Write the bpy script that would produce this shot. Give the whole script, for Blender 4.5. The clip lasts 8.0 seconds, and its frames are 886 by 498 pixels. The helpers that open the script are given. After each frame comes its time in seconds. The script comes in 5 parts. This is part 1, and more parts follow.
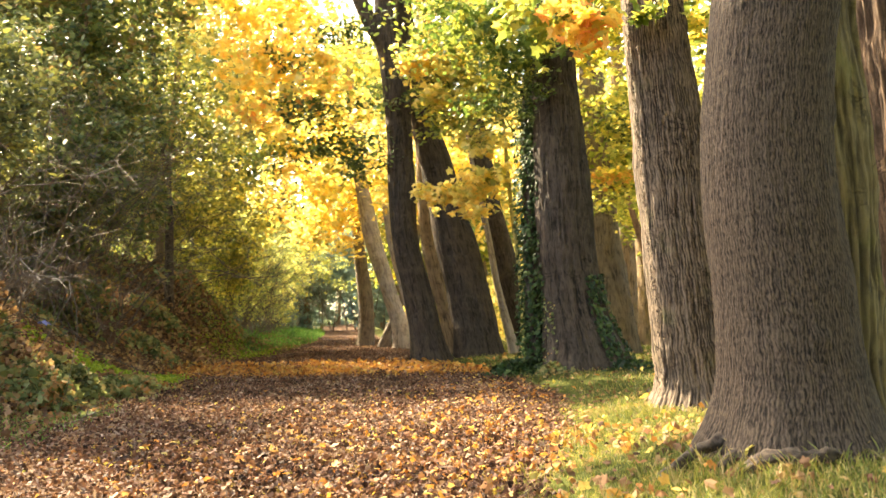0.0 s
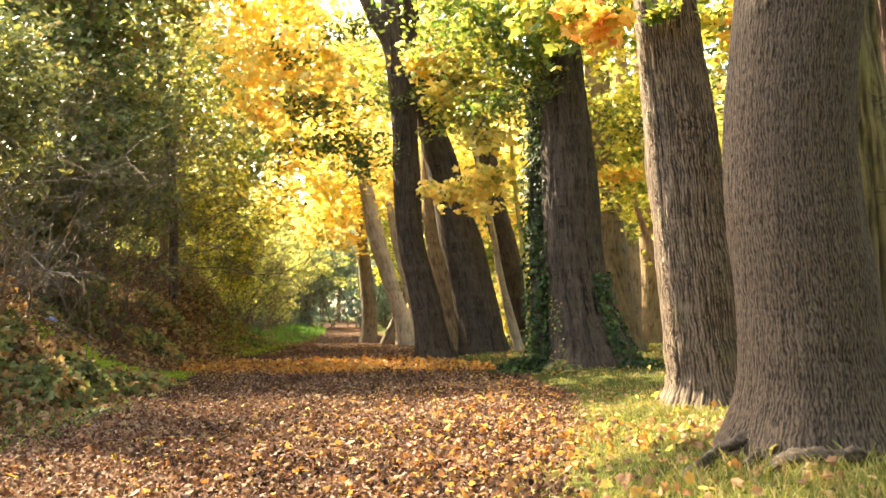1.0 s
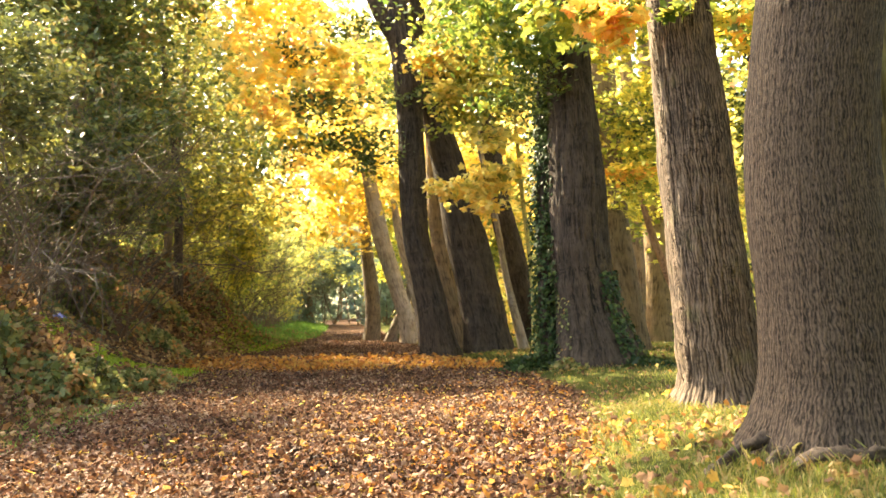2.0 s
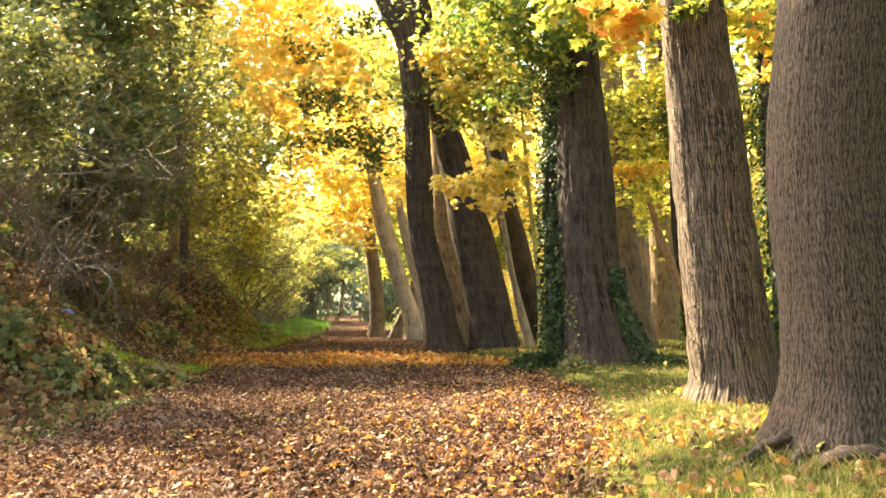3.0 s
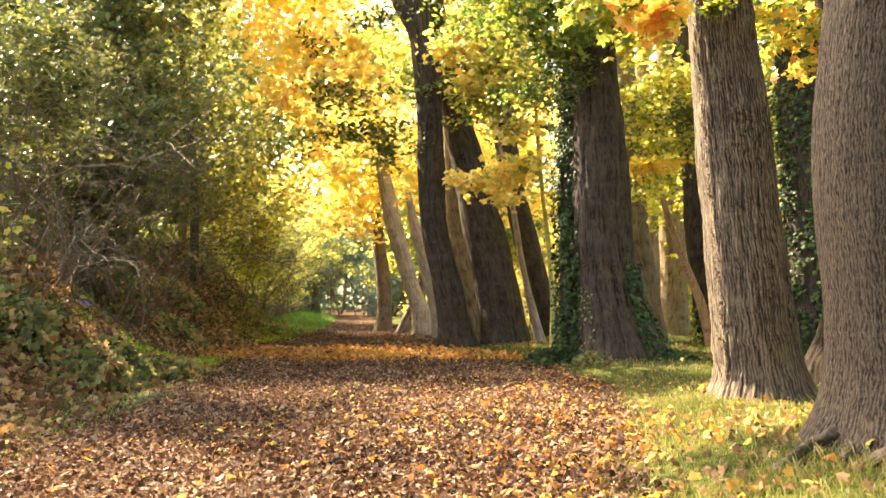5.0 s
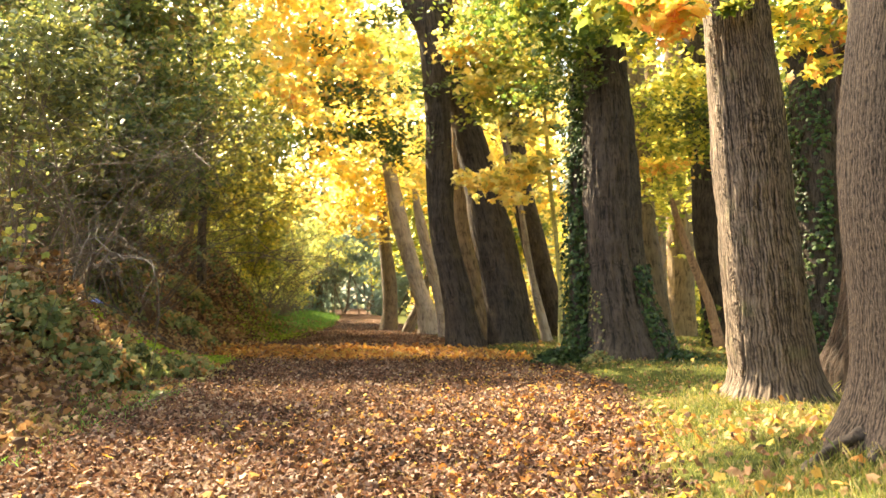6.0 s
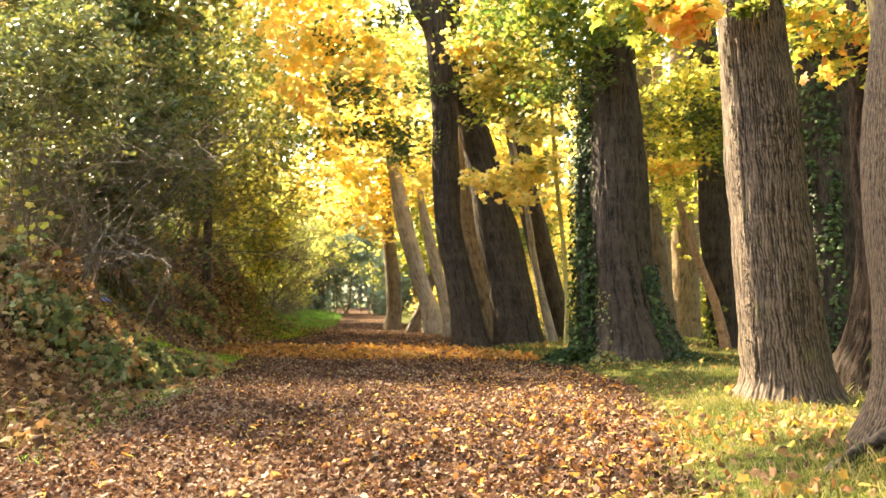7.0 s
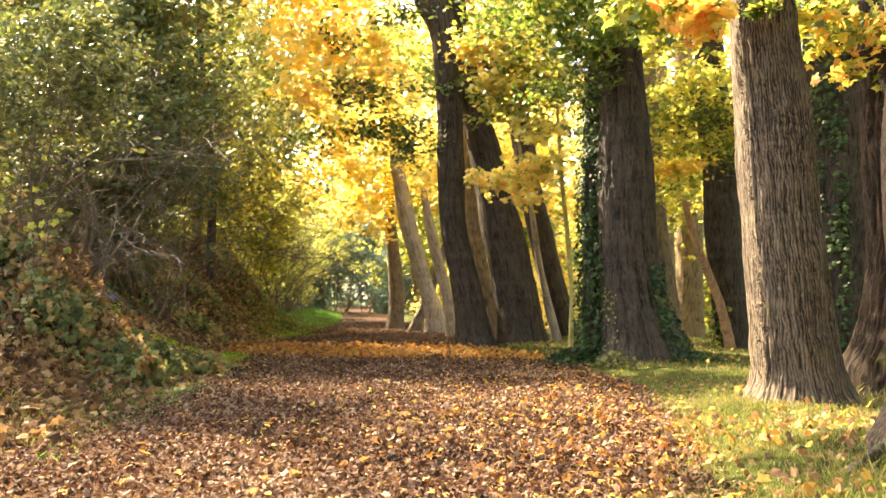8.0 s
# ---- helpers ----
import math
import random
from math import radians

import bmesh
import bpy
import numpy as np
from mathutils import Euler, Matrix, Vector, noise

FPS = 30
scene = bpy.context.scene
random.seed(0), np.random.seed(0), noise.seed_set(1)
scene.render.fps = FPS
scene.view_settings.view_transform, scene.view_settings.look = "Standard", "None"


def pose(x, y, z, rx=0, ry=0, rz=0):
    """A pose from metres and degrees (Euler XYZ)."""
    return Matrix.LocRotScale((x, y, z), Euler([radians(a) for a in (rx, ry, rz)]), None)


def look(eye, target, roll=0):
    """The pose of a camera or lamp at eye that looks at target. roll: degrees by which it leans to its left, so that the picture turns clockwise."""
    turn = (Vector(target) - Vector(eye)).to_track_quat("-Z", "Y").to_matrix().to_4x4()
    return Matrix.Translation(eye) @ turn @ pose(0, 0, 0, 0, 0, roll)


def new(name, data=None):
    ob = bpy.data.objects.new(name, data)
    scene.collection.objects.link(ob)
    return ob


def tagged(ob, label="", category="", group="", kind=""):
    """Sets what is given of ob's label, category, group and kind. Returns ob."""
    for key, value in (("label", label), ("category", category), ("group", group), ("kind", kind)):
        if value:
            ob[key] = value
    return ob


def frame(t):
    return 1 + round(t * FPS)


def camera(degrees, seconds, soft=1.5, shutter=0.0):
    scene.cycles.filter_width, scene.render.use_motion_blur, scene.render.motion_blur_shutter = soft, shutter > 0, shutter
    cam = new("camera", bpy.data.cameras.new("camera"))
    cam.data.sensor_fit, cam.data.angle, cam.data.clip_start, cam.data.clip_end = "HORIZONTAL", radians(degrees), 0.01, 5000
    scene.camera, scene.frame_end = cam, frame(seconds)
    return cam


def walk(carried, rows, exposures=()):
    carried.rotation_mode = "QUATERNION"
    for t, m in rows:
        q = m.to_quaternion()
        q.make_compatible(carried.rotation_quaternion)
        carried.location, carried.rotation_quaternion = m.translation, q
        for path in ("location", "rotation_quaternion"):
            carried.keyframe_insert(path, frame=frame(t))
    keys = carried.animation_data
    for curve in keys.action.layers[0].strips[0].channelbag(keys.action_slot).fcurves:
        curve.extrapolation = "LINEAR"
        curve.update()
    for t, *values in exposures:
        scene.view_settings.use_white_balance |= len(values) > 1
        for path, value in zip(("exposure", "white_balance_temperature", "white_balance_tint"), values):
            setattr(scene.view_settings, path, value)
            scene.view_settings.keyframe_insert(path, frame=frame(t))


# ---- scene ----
cam = camera(57.2, 8.0)
cam.data.dof.use_dof, cam.data.dof.focus_distance, cam.data.dof.aperture_fstop = True, 6.0, 3.0
METRES, EYE, TILT, LEAN, TURN = 0.88, 0.93, 4.7, 1.2, 0.0
ROWS = [
    (0.0, 0.0, 0.0, 0.0, 0.0, 0.0, -0.0),
    (0.5, -0.0674, -0.0022, 0.0021, -0.02, -0.09, -0.11),
    (1.0, -0.1299, -0.0032, 0.0035, -0.03, -0.18, -0.2),
    (1.5, -0.1875, -0.0039, 0.0044, -0.02, -0.26, -0.28),
    (3.0, -0.3695, -0.0093, 0.0077, 0.07, -0.57, -0.56),
    (3.5, -0.4327, -0.0102, 0.0083, 0.1, -0.69, -0.65),
    (4.0, -0.4979, -0.0118, 0.0086, 0.1, -0.79, -0.75),
    (4.5, -0.5595, -0.0135, 0.009, 0.1, -0.89, -0.85),
    (6.0, -0.7438, -0.0106, 0.0023, 0.34, -0.99, -1.19),
    (6.5, -0.8108, -0.0124, 0.0012, 0.39, -0.99, -1.33),
    (7.0, -0.8762, -0.015, 0.0006, 0.38, -1.0, -1.46),
    (7.5, -0.9383, -0.0175, -0.0005, 0.36, -1.04, -1.58),
    (8.0, -0.9993, -0.0198, -0.002, 0.34, -1.08, -1.72),
]
walk(cam, [(t, pose(0, 0, EYE, TILT, LEAN, TURN) @ pose(METRES * x, METRES * y, METRES * z, 90 + pitch, roll, yaw)) for t, x, y, z, yaw, pitch, roll in ROWS], exposures=[(0.0, 2.97, 8200, 4), (8.0, 2.97, 8200, 4)])

# ---- sky, sun ----
SUN_AZIMUTH, SUN_HEIGHT = -47.0, 44.0   # degrees clockwise from +y; above the horizon
world = bpy.data.worlds.new("autumn_sky")
scene.world = world
world.use_nodes = True
wt = world.node_tree
sky = wt.nodes.new("ShaderNodeTexSky")
sky.sky_type, sky.sun_disc = "NISHITA", False
sky.sun_elevation, sky.sun_rotation = radians(SUN_HEIGHT), radians(SUN_AZIMUTH % 360)
sky.dust_density = 3.0
wt.links.new(sky.outputs[0], wt.nodes["Background"].inputs[0])
wt.nodes["Background"].inputs[1].default_value = 0.14
to_sun = Vector((math.sin(radians(SUN_AZIMUTH)) * math.cos(radians(SUN_HEIGHT)), math.cos(radians(SUN_AZIMUTH)) * math.cos(radians(SUN_HEIGHT)), math.sin(radians(SUN_HEIGHT))))
sun = new("sun", bpy.data.lights.new("sun", "SUN"))
sun.data.energy, sun.data.angle, sun.data.color = 4.2, radians(0.55), (1.0, 0.9, 0.74)
sun.matrix_world = look(tuple(to_sun * 60), (0, 0, 0))

# ---- materials ----
rng = np.random.default_rng(7)


def material(name):
    m = bpy.data.materials.new(name)
    m.use_nodes = True
    nt = m.node_tree
    nt.nodes.clear()
    return m, nt, nt.nodes.new("ShaderNodeOutputMaterial")


def ramp(nt, fac, colours, spread=None):
    r = nt.nodes.new("ShaderNodeValToRGB")
    n = len(colours)
    while len(r.color_ramp.elements) < n:
        r.color_ramp.elements.new(0.5)
    for i, c in enumerate(colours):
        e = r.color_ramp.elements[i]
        e.position = spread[i] if spread else i / max(1, n - 1)
        e.color = (*c, 1)
    nt.links.new(fac, r.inputs[0])
    return r.outputs[0]


def noise_tex(nt, scale, detail=4.0, vec=None, rough=0.6):
    n = nt.nodes.new("ShaderNodeTexNoise")
    n.inputs["Scale"].default_value, n.inputs["Detail"].default_value, n.inputs["Roughness"].default_value = scale, detail, rough
    if vec is not None:
        nt.links.new(vec, n.inputs["Vector"])
    return n.outputs["Fac"]


def maths(nt, op, a, b=0.5, clamp=False):
    n = nt.nodes.new("ShaderNodeMath")
    n.operation, n.use_clamp = op, clamp
    for i, v in enumerate((a, b)):
        if isinstance(v, (int, float)):
            n.inputs[i].default_value = v
        else:
            nt.links.new(v, n.inputs[i])
    return n.outputs[0]


def mix_colour(nt, fac, a, b, blend="MIX"):
    n = nt.nodes.new("ShaderNodeMix")
    n.data_type, n.blend_type = "RGBA", blend
    for i, v in ((0, fac), (6, a), (7, b)):
        if isinstance(v, (int, float)):
            n.inputs[i].default_value = v
        elif isinstance(v, tuple):
            n.inputs[i].default_value = (*v, 1)
        else:
            nt.links.new(v, n.inputs[i])
    return n.outputs[2]


def position(nt):
    return nt.nodes.new("ShaderNodeNewGeometry").outputs["Position"]


def leaf_material(name, colours, through_share=0.5, patch=0.5, rough=0.45, glow=1.0, single=False, gloss=0.35):
    """Leaves: colour by leaf and by drift across the crown; thin, so that light comes through."""
    m, nt, out = material(name)
    if single:
        rand = nt.nodes.new("ShaderNodeObjectInfo").outputs["Random"]
    else:
        rand = nt.nodes.new("ShaderNodeNewGeometry").outputs["Random Per Island"]
    drift = maths(nt, "MULTIPLY", maths(nt, "SUBTRACT", noise_tex(nt, patch, 2.0, position(nt)), 0.5), 1.25)
    col = ramp(nt, maths(nt, "ADD", rand, drift, True), colours)
    spots = noise_tex(nt, 45.0, 3.0, position(nt))
    col = mix_colour(nt, maths(nt, "MULTIPLY", maths(nt, "SUBTRACT", spots, 0.52, True), 2.2, True), col, (0.13, 0.06, 0.02))
    p = nt.nodes.new("ShaderNodeBsdfPrincipled")
    nt.links.new(col, p.inputs["Base Color"])
    p.inputs["Roughness"].default_value = rough
    p.inputs["Specular IOR Level"].default_value = gloss
    tr = nt.nodes.new("ShaderNodeBsdfTranslucent")
    nt.links.new(mix_colour(nt, 1.0, col, (1.25 * glow, 1.25 * glow, 1.0 * glow), "MULTIPLY"), tr.inputs[0])
    mx = nt.nodes.new("ShaderNodeMixShader")
    mx.inputs[0].default_value = through_share
    nt.links.new(p.outputs[0], mx.inputs[1])
    nt.links.new(tr.outputs[0], mx.inputs[2])
    nt.links.new(mx.outputs[0], out.inputs[0])
    return m


def bark_material(name, dark, light, across=26.0, along=5.0, moss=0.0, moss_colour=(0.12, 0.15, 0.03), depth=0.8, crack=6.0, checks=0.6, blotch=1.8, large=0.55, lines=None, line_share=0.72):
    """Bark plates between dark furrows: across and along are plates per metre round the trunk and up it."""
    m, nt, out = material(name)
    geo = position(nt)
    at_ = nt.nodes.new("ShaderNodeAttribute")
    at_.attribute_name = "bark_place"
    place = at_.outputs["Vector"]
    wob = nt.nodes.new("ShaderNodeTexNoise")
    wob.inputs["Scale"].default_value, wob.inputs["Detail"].default_value = 7.0, 3.0
    nt.links.new(place, wob.inputs["Vector"])
    shift = nt.nodes.new("ShaderNodeVectorMath")
    shift.operation = "MULTIPLY_ADD"
    nt.links.new(wob.outputs["Color"], shift.inputs[0])
    shift.inputs[1].default_value = (1.1 / across, 0.5 / along, 0)
    nt.links.new(place, shift.inputs[2])
    mp = nt.nodes.new("ShaderNodeMapping")
    mp.inputs["Scale"].default_value = (across, along, 1)
    nt.links.new(shift.outputs[0], mp.inputs[0])
    mp2 = nt.nodes.new("ShaderNodeMapping")
    mp2.inputs["Scale"].default_value, mp2.inputs["Location"].default_value = (across * 1.9, along * 1.7, 1), (31.7, 12.3, 4.1)
    nt.links.new(shift.outputs[0], mp2.inputs[0])

    def crest(vec, sharp):
        n = noise_tex(nt, 1.0, 2.0, vec, 0.5)
        return maths(nt, "SUBTRACT", 1.0, maths(nt, "MULTIPLY", maths(nt, "ABSOLUTE", maths(nt, "SUBTRACT", n, 0.5)), sharp), True)

    ridge = maths(nt, "ADD", maths(nt, "MULTIPLY", crest(mp.outputs[0], crack), 0.62), maths(nt, "MULTIPLY", crest(mp2.outputs[0], crack * 0.85), 0.38))
    if lines:
        # long wavy ridges: their number per metre, the size of their waves, how far they wander
        def scaled(a, b, off):
            k = nt.nodes.new("ShaderNodeMapping")
            k.inputs["Scale"].default_value, k.inputs["Location"].default_value = (a, b, 1), (off, off * 0.7, 0)
            nt.links.new(place, k.inputs[0])
            return k.outputs[0]

        sep = nt.nodes.new("ShaderNodeSeparateXYZ")
        nt.links.new(place, sep.inputs[0])
        wander = maths(nt, "MULTIPLY", noise_tex(nt, 1.0, 2.0, scaled(lines[1] * 2.0, lines[1], 3.0), 0.55), lines[2])
        phase = maths(nt, "MULTIPLY", maths(nt, "ADD", maths(nt, "MULTIPLY", sep.outputs[0], lines[0]), wander), 6.2832)
        wave = maths(nt, "ADD", maths(nt, "MULTIPLY", maths(nt, "SINE", phase), 0.5), 0.5)
        broken = maths(nt, "ADD", maths(nt, "MULTIPLY", noise_tex(nt, 1.0, 3.0, scaled(lines[0] * 0.8, lines[1] * 3.0, 9.0), 0.65), 2.2), -0.42)
        ridge = maths(nt, "ADD", maths(nt, "MULTIPLY", maths(nt, "MULTIPLY", wave, broken, True), line_share), maths(nt, "MULTIPLY", ridge, 1.06 - line_share))
    big_ridge = nt.nodes.new("ShaderNodeAttribute")
    big_ridge.attribute_name = "ridge"
    ridge = maths(nt, "ADD", maths(nt, "MULTIPLY", ridge, 1.1 - large), maths(nt, "MULTIPLY", big_ridge.outputs["Fac"], large))
    grain_map = nt.nodes.new("ShaderNodeMapping")
    grain_map.inputs["Scale"].default_value = (across * 4, along * 3, 1)
    nt.links.new(place, grain_map.inputs[0])
    grain = noise_tex(nt, 1.0, 5.0, grain_map.outputs[0], 0.65)
    fine = noise_tex(nt, 220.0, 3.0, geo)
    big = noise_tex(nt, 2.2, 4.0, geo)
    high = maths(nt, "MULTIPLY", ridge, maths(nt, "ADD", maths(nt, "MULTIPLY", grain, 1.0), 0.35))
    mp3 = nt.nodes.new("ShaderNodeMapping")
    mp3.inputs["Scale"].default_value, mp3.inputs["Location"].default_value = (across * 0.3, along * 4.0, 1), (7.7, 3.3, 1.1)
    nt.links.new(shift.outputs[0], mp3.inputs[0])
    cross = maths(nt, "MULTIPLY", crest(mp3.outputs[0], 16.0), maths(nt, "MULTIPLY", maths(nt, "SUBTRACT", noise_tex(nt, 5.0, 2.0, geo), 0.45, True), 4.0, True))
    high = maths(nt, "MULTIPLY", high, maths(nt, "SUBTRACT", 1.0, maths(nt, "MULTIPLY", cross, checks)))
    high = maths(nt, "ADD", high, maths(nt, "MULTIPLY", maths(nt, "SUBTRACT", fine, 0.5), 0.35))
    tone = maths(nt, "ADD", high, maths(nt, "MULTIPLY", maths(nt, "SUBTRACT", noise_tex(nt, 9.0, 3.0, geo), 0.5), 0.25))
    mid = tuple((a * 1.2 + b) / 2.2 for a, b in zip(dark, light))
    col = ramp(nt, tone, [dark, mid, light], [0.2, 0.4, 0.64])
    col = mix_colour(nt, maths(nt, "MULTIPLY", maths(nt, "SUBTRACT", big, 0.42, True), blotch, True), col, tuple(c * 0.7 for c in mid))
    if moss > 0:
        # moss patches; the furrowed trunk uses them for green light
        mo = maths(nt, "MULTIPLY", maths(nt, "SUBTRACT", noise_tex(nt, 3.2, 5.0, geo), 0.62 - 0.3 * moss, True), 4.0, True)
        col = mix_colour(nt, maths(nt, "MULTIPLY", maths(nt, "MULTIPLY", mo, min(1.0, 0.4 + moss)), maths(nt, "ADD", high, 0.2, True)), col, moss_colour)
    p = nt.nodes.new("ShaderNodeBsdfPrincipled")
    nt.links.new(col, p.inputs["Base Color"])
    p.inputs["Roughness"].default_value = 0.88
    p.inputs["Specular IOR Level"].default_value = 0.25
    b = nt.nodes.new("ShaderNodeBump")
    b.inputs["Strength"].default_value, b.inputs["Distance"].default_value = depth, 0.35 / across
    nt.links.new(high, b.inputs["Height"])
    nt.links.new(b.outputs[0], p.inputs["Normal"])
    nt.links.new(p.outputs[0], out.inputs[0])
    return m


def plain_material(name, a, b, scale=20.0, rough=0.8, bump=0.2):
    m, nt, out = material(name)
    n = noise_tex(nt, scale, 5.0, position(nt))
    p = nt.nodes.new("ShaderNodeBsdfPrincipled")
    nt.links.new(ramp(nt, n, [a, b], [0.3, 0.7]), p.inputs["Base Color"])
    p.inputs["Roughness"].default_value = rough
    bp = nt.nodes.new("ShaderNodeBump")
    bp.inputs["Strength"].default_value, bp.inputs["Distance"].default_value = bump, 0.01
    nt.links.new(n, bp.inputs["Height"])
    nt.links.new(bp.outputs[0], p.inputs["Normal"])
    nt.links.new(p.outputs[0], out.inputs[0])
    return m


def ground_material():
    m, nt, out = material("woodland_floor")
    geo = position(nt)
    at_ = nt.nodes.new("ShaderNodeAttribute")
    at_.attribute_name = "verge"
    soil = ramp(nt, noise_tex(nt, 14.0, 8.0, geo, 0.7), [(0.03, 0.017, 0.011), (0.07, 0.038, 0.024), (0.13, 0.07, 0.042)], [0.3, 0.5, 0.75])
    turf = ramp(nt, noise_tex(nt, 6.0, 8.0, geo, 0.7), [(0.025, 0.03, 0.009), (0.058, 0.066, 0.017), (0.10, 0.092, 0.03)], [0.3, 0.5, 0.75])
    edge = maths(nt, "ADD", at_.outputs["Fac"], maths(nt, "MULTIPLY", maths(nt, "SUBTRACT", noise_tex(nt, 3.0, 5.0, geo), 0.5), 0.9))
    fac = ramp(nt, edge, [(0, 0, 0), (1, 1, 1)], [0.35, 0.65])
    col = mix_colour(nt, fac, soil, turf)
    p = nt.nodes.new("ShaderNodeBsdfPrincipled")
    nt.links.new(col, p.inputs["Base Color"])
    p.inputs["Roughness"].default_value = 0.95
    p.inputs["Specular IOR Level"].default_value = 0.05
    bp = nt.nodes.new("ShaderNodeBump")
    bp.inputs["Strength"].default_value, bp.inputs["Distance"].default_value = 0.8, 0.03
    nt.links.new(noise_tex(nt, 30.0, 6.0, geo, 0.7), bp.inputs["Height"])
    nt.links.new(bp.outputs[0], p.inputs["Normal"])
    nt.links.new(p.outputs[0], out.inputs[0])
    return m


BROWN = [(0.03, 0.017, 0.013), (0.055, 0.029, 0.022), (0.10, 0.049, 0.034), (0.17, 0.080, 0.053), (0.22, 0.125, 0.088), (0.33, 0.235, 0.18)]
LITTER = leaf_material("fallen_leaf_brown", BROWN, 0.2, 0.9, 0.7, gloss=0.15)
LITTER_BRIGHT = leaf_material("fallen_leaf_orange", [(0.30, 0.13, 0.05), (0.46, 0.21, 0.065), (0.50, 0.32, 0.08), (0.54, 0.42, 0.09), (0.42, 0.30, 0.12), (0.36, 0.34, 0.08)], 0.35, 0.7, 0.6, gloss=0.2)
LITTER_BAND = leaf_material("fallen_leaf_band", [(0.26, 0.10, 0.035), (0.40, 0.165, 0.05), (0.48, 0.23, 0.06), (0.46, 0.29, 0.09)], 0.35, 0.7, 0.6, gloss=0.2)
LITTER_BANK = leaf_material("bank_leaf_brown", [(0.08, 0.045, 0.028), (0.17, 0.092, 0.052), (0.28, 0.155, 0.085), (0.42, 0.28, 0.15)], 0.3, 1.6, 0.7, gloss=0.15)
LITTER_ONE = leaf_material("fallen_leaf_single", [(0.20, 0.09, 0.045), (0.36, 0.17, 0.075), (0.46, 0.19, 0.055), (0.48, 0.26, 0.065), (0.38, 0.23, 0.13)], 0.3, 0.9, 0.6, single=True, gloss=0.2)
MAPLE_YELLOW = leaf_material("maple_leaf_yellow", [(0.30, 0.30, 0.10), (0.62, 0.55, 0.18), (0.82, 0.68, 0.26), (0.86, 0.72, 0.32), (0.85, 0.64, 0.22), (0.84, 0.58, 0.18)], 0.54, 0.45)
MAPLE_ORANGE = leaf_material("maple_leaf_orange", [(0.76, 0.34, 0.13), (0.80, 0.46, 0.13), (0.82, 0.60, 0.16), (0.46, 0.44, 0.10)], 0.6, 0.9)
MAPLE_GREEN = leaf_material("maple_leaf_green", [(0.07, 0.12, 0.03), (0.12, 0.175, 0.045), (0.22, 0.26, 0.06), (0.55, 0.47, 0.11)], 0.5, 0.6)
BLUE_PLASTIC = plain_material("blue_plastic_film", (0.05, 0.06, 0.32), (0.22, 0.25, 0.5), 25.0, 0.4, 0.4)
LIME_YELLOW = leaf_material("yellow_green_leaf", [(0.13, 0.18, 0.06), (0.28, 0.31, 0.08), (0.50, 0.46, 0.11), (0.74, 0.60, 0.15)], 0.56, 0.35)
MAPLE_LIME = leaf_material("maple_leaf_lime", [(0.14, 0.19, 0.05), (0.34, 0.36, 0.09), (0.62, 0.56, 0.15), (0.82, 0.66, 0.20)], 0.62, 0.5)
DARK_GREEN = leaf_material("holly_leaf_dark_green", [(0.05, 0.085, 0.03), (0.09, 0.13, 0.04), (0.16, 0.19, 0.055)], 0.35, 0.7, 0.3)
SHRUB_GREEN = leaf_material("shrub_leaf_green", [(0.05, 0.075, 0.028), (0.09, 0.12, 0.042), (0.14, 0.17, 0.055), (0.22, 0.225, 0.065), (0.28, 0.19, 0.075)], 0.42, 0.7, 0.45, gloss=0.4)
HEDGE_PALE = leaf_material("hedge_leaf_grey_green", [(0.055, 0.07, 0.032), (0.10, 0.12, 0.05), (0.16, 0.175, 0.07), (0.23, 0.23, 0.08), (0.34, 0.33, 0.10)], 0.22, 1.2, 0.5, gloss=0.3)
# yellow-green leaves, their colour lightened to carry some haze
TUNNEL_HAZE_GREEN = leaf_material("tunnel_leaf_hazy_green", [(0.20, 0.24, 0.11), (0.34, 0.37, 0.15), (0.52, 0.50, 0.18), (0.74, 0.62, 0.21)], 0.62, 0.5, 0.7, gloss=0.15)
BIRCH_GREEN = leaf_material("birch_leaf_yellow_green", [(0.09, 0.12, 0.045), (0.17, 0.19, 0.06), (0.32, 0.31, 0.085), (0.58, 0.48, 0.13)], 0.42, 0.6)
BACK_GREEN = leaf_material("shaded_leaf_olive", [(0.09, 0.11, 0.05), (0.16, 0.18, 0.07), (0.27, 0.27, 0.09), (0.45, 0.40, 0.12)], 0.46, 0.4, 0.7, gloss=0.1)
FAR_GREEN = leaf_material("far_leaf_green", [(0.09, 0.15, 0.06), (0.16, 0.24, 0.08), (0.30, 0.34, 0.09), (0.50, 0.48, 0.11)], 0.5, 0.15)
# pale blue-green paints the haze of the distance into the leaves
FAR_HAZE = leaf_material("distant_leaf_haze", [(0.20, 0.28, 0.25), (0.24, 0.32, 0.28), (0.28, 0.35, 0.29)], 0.2, 0.12, 0.8, gloss=0.1)
FAR_GRASS = leaf_material("far_grass_green", [(0.06, 0.15, 0.03), (0.11, 0.24, 0.045), (0.19, 0.31, 0.07)], 0.45, 0.6, 0.6)
IVY = leaf_material("ivy_leaf", [(0.015, 0.032, 0.015), (0.025, 0.055, 0.02), (0.045, 0.085, 0.028), (0.09, 0.13, 0.04)], 0.2, 0.8, 0.5, gloss=0.2)
BRAMBLE = leaf_material("bramble_leaf", [(0.08, 0.10, 0.04), (0.13, 0.16, 0.065), (0.20, 0.225, 0.095), (0.31, 0.31, 0.14), (0.36, 0.25, 0.11), (0.40, 0.20, 0.08)], 0.4, 1.1, 0.55, gloss=0.2)
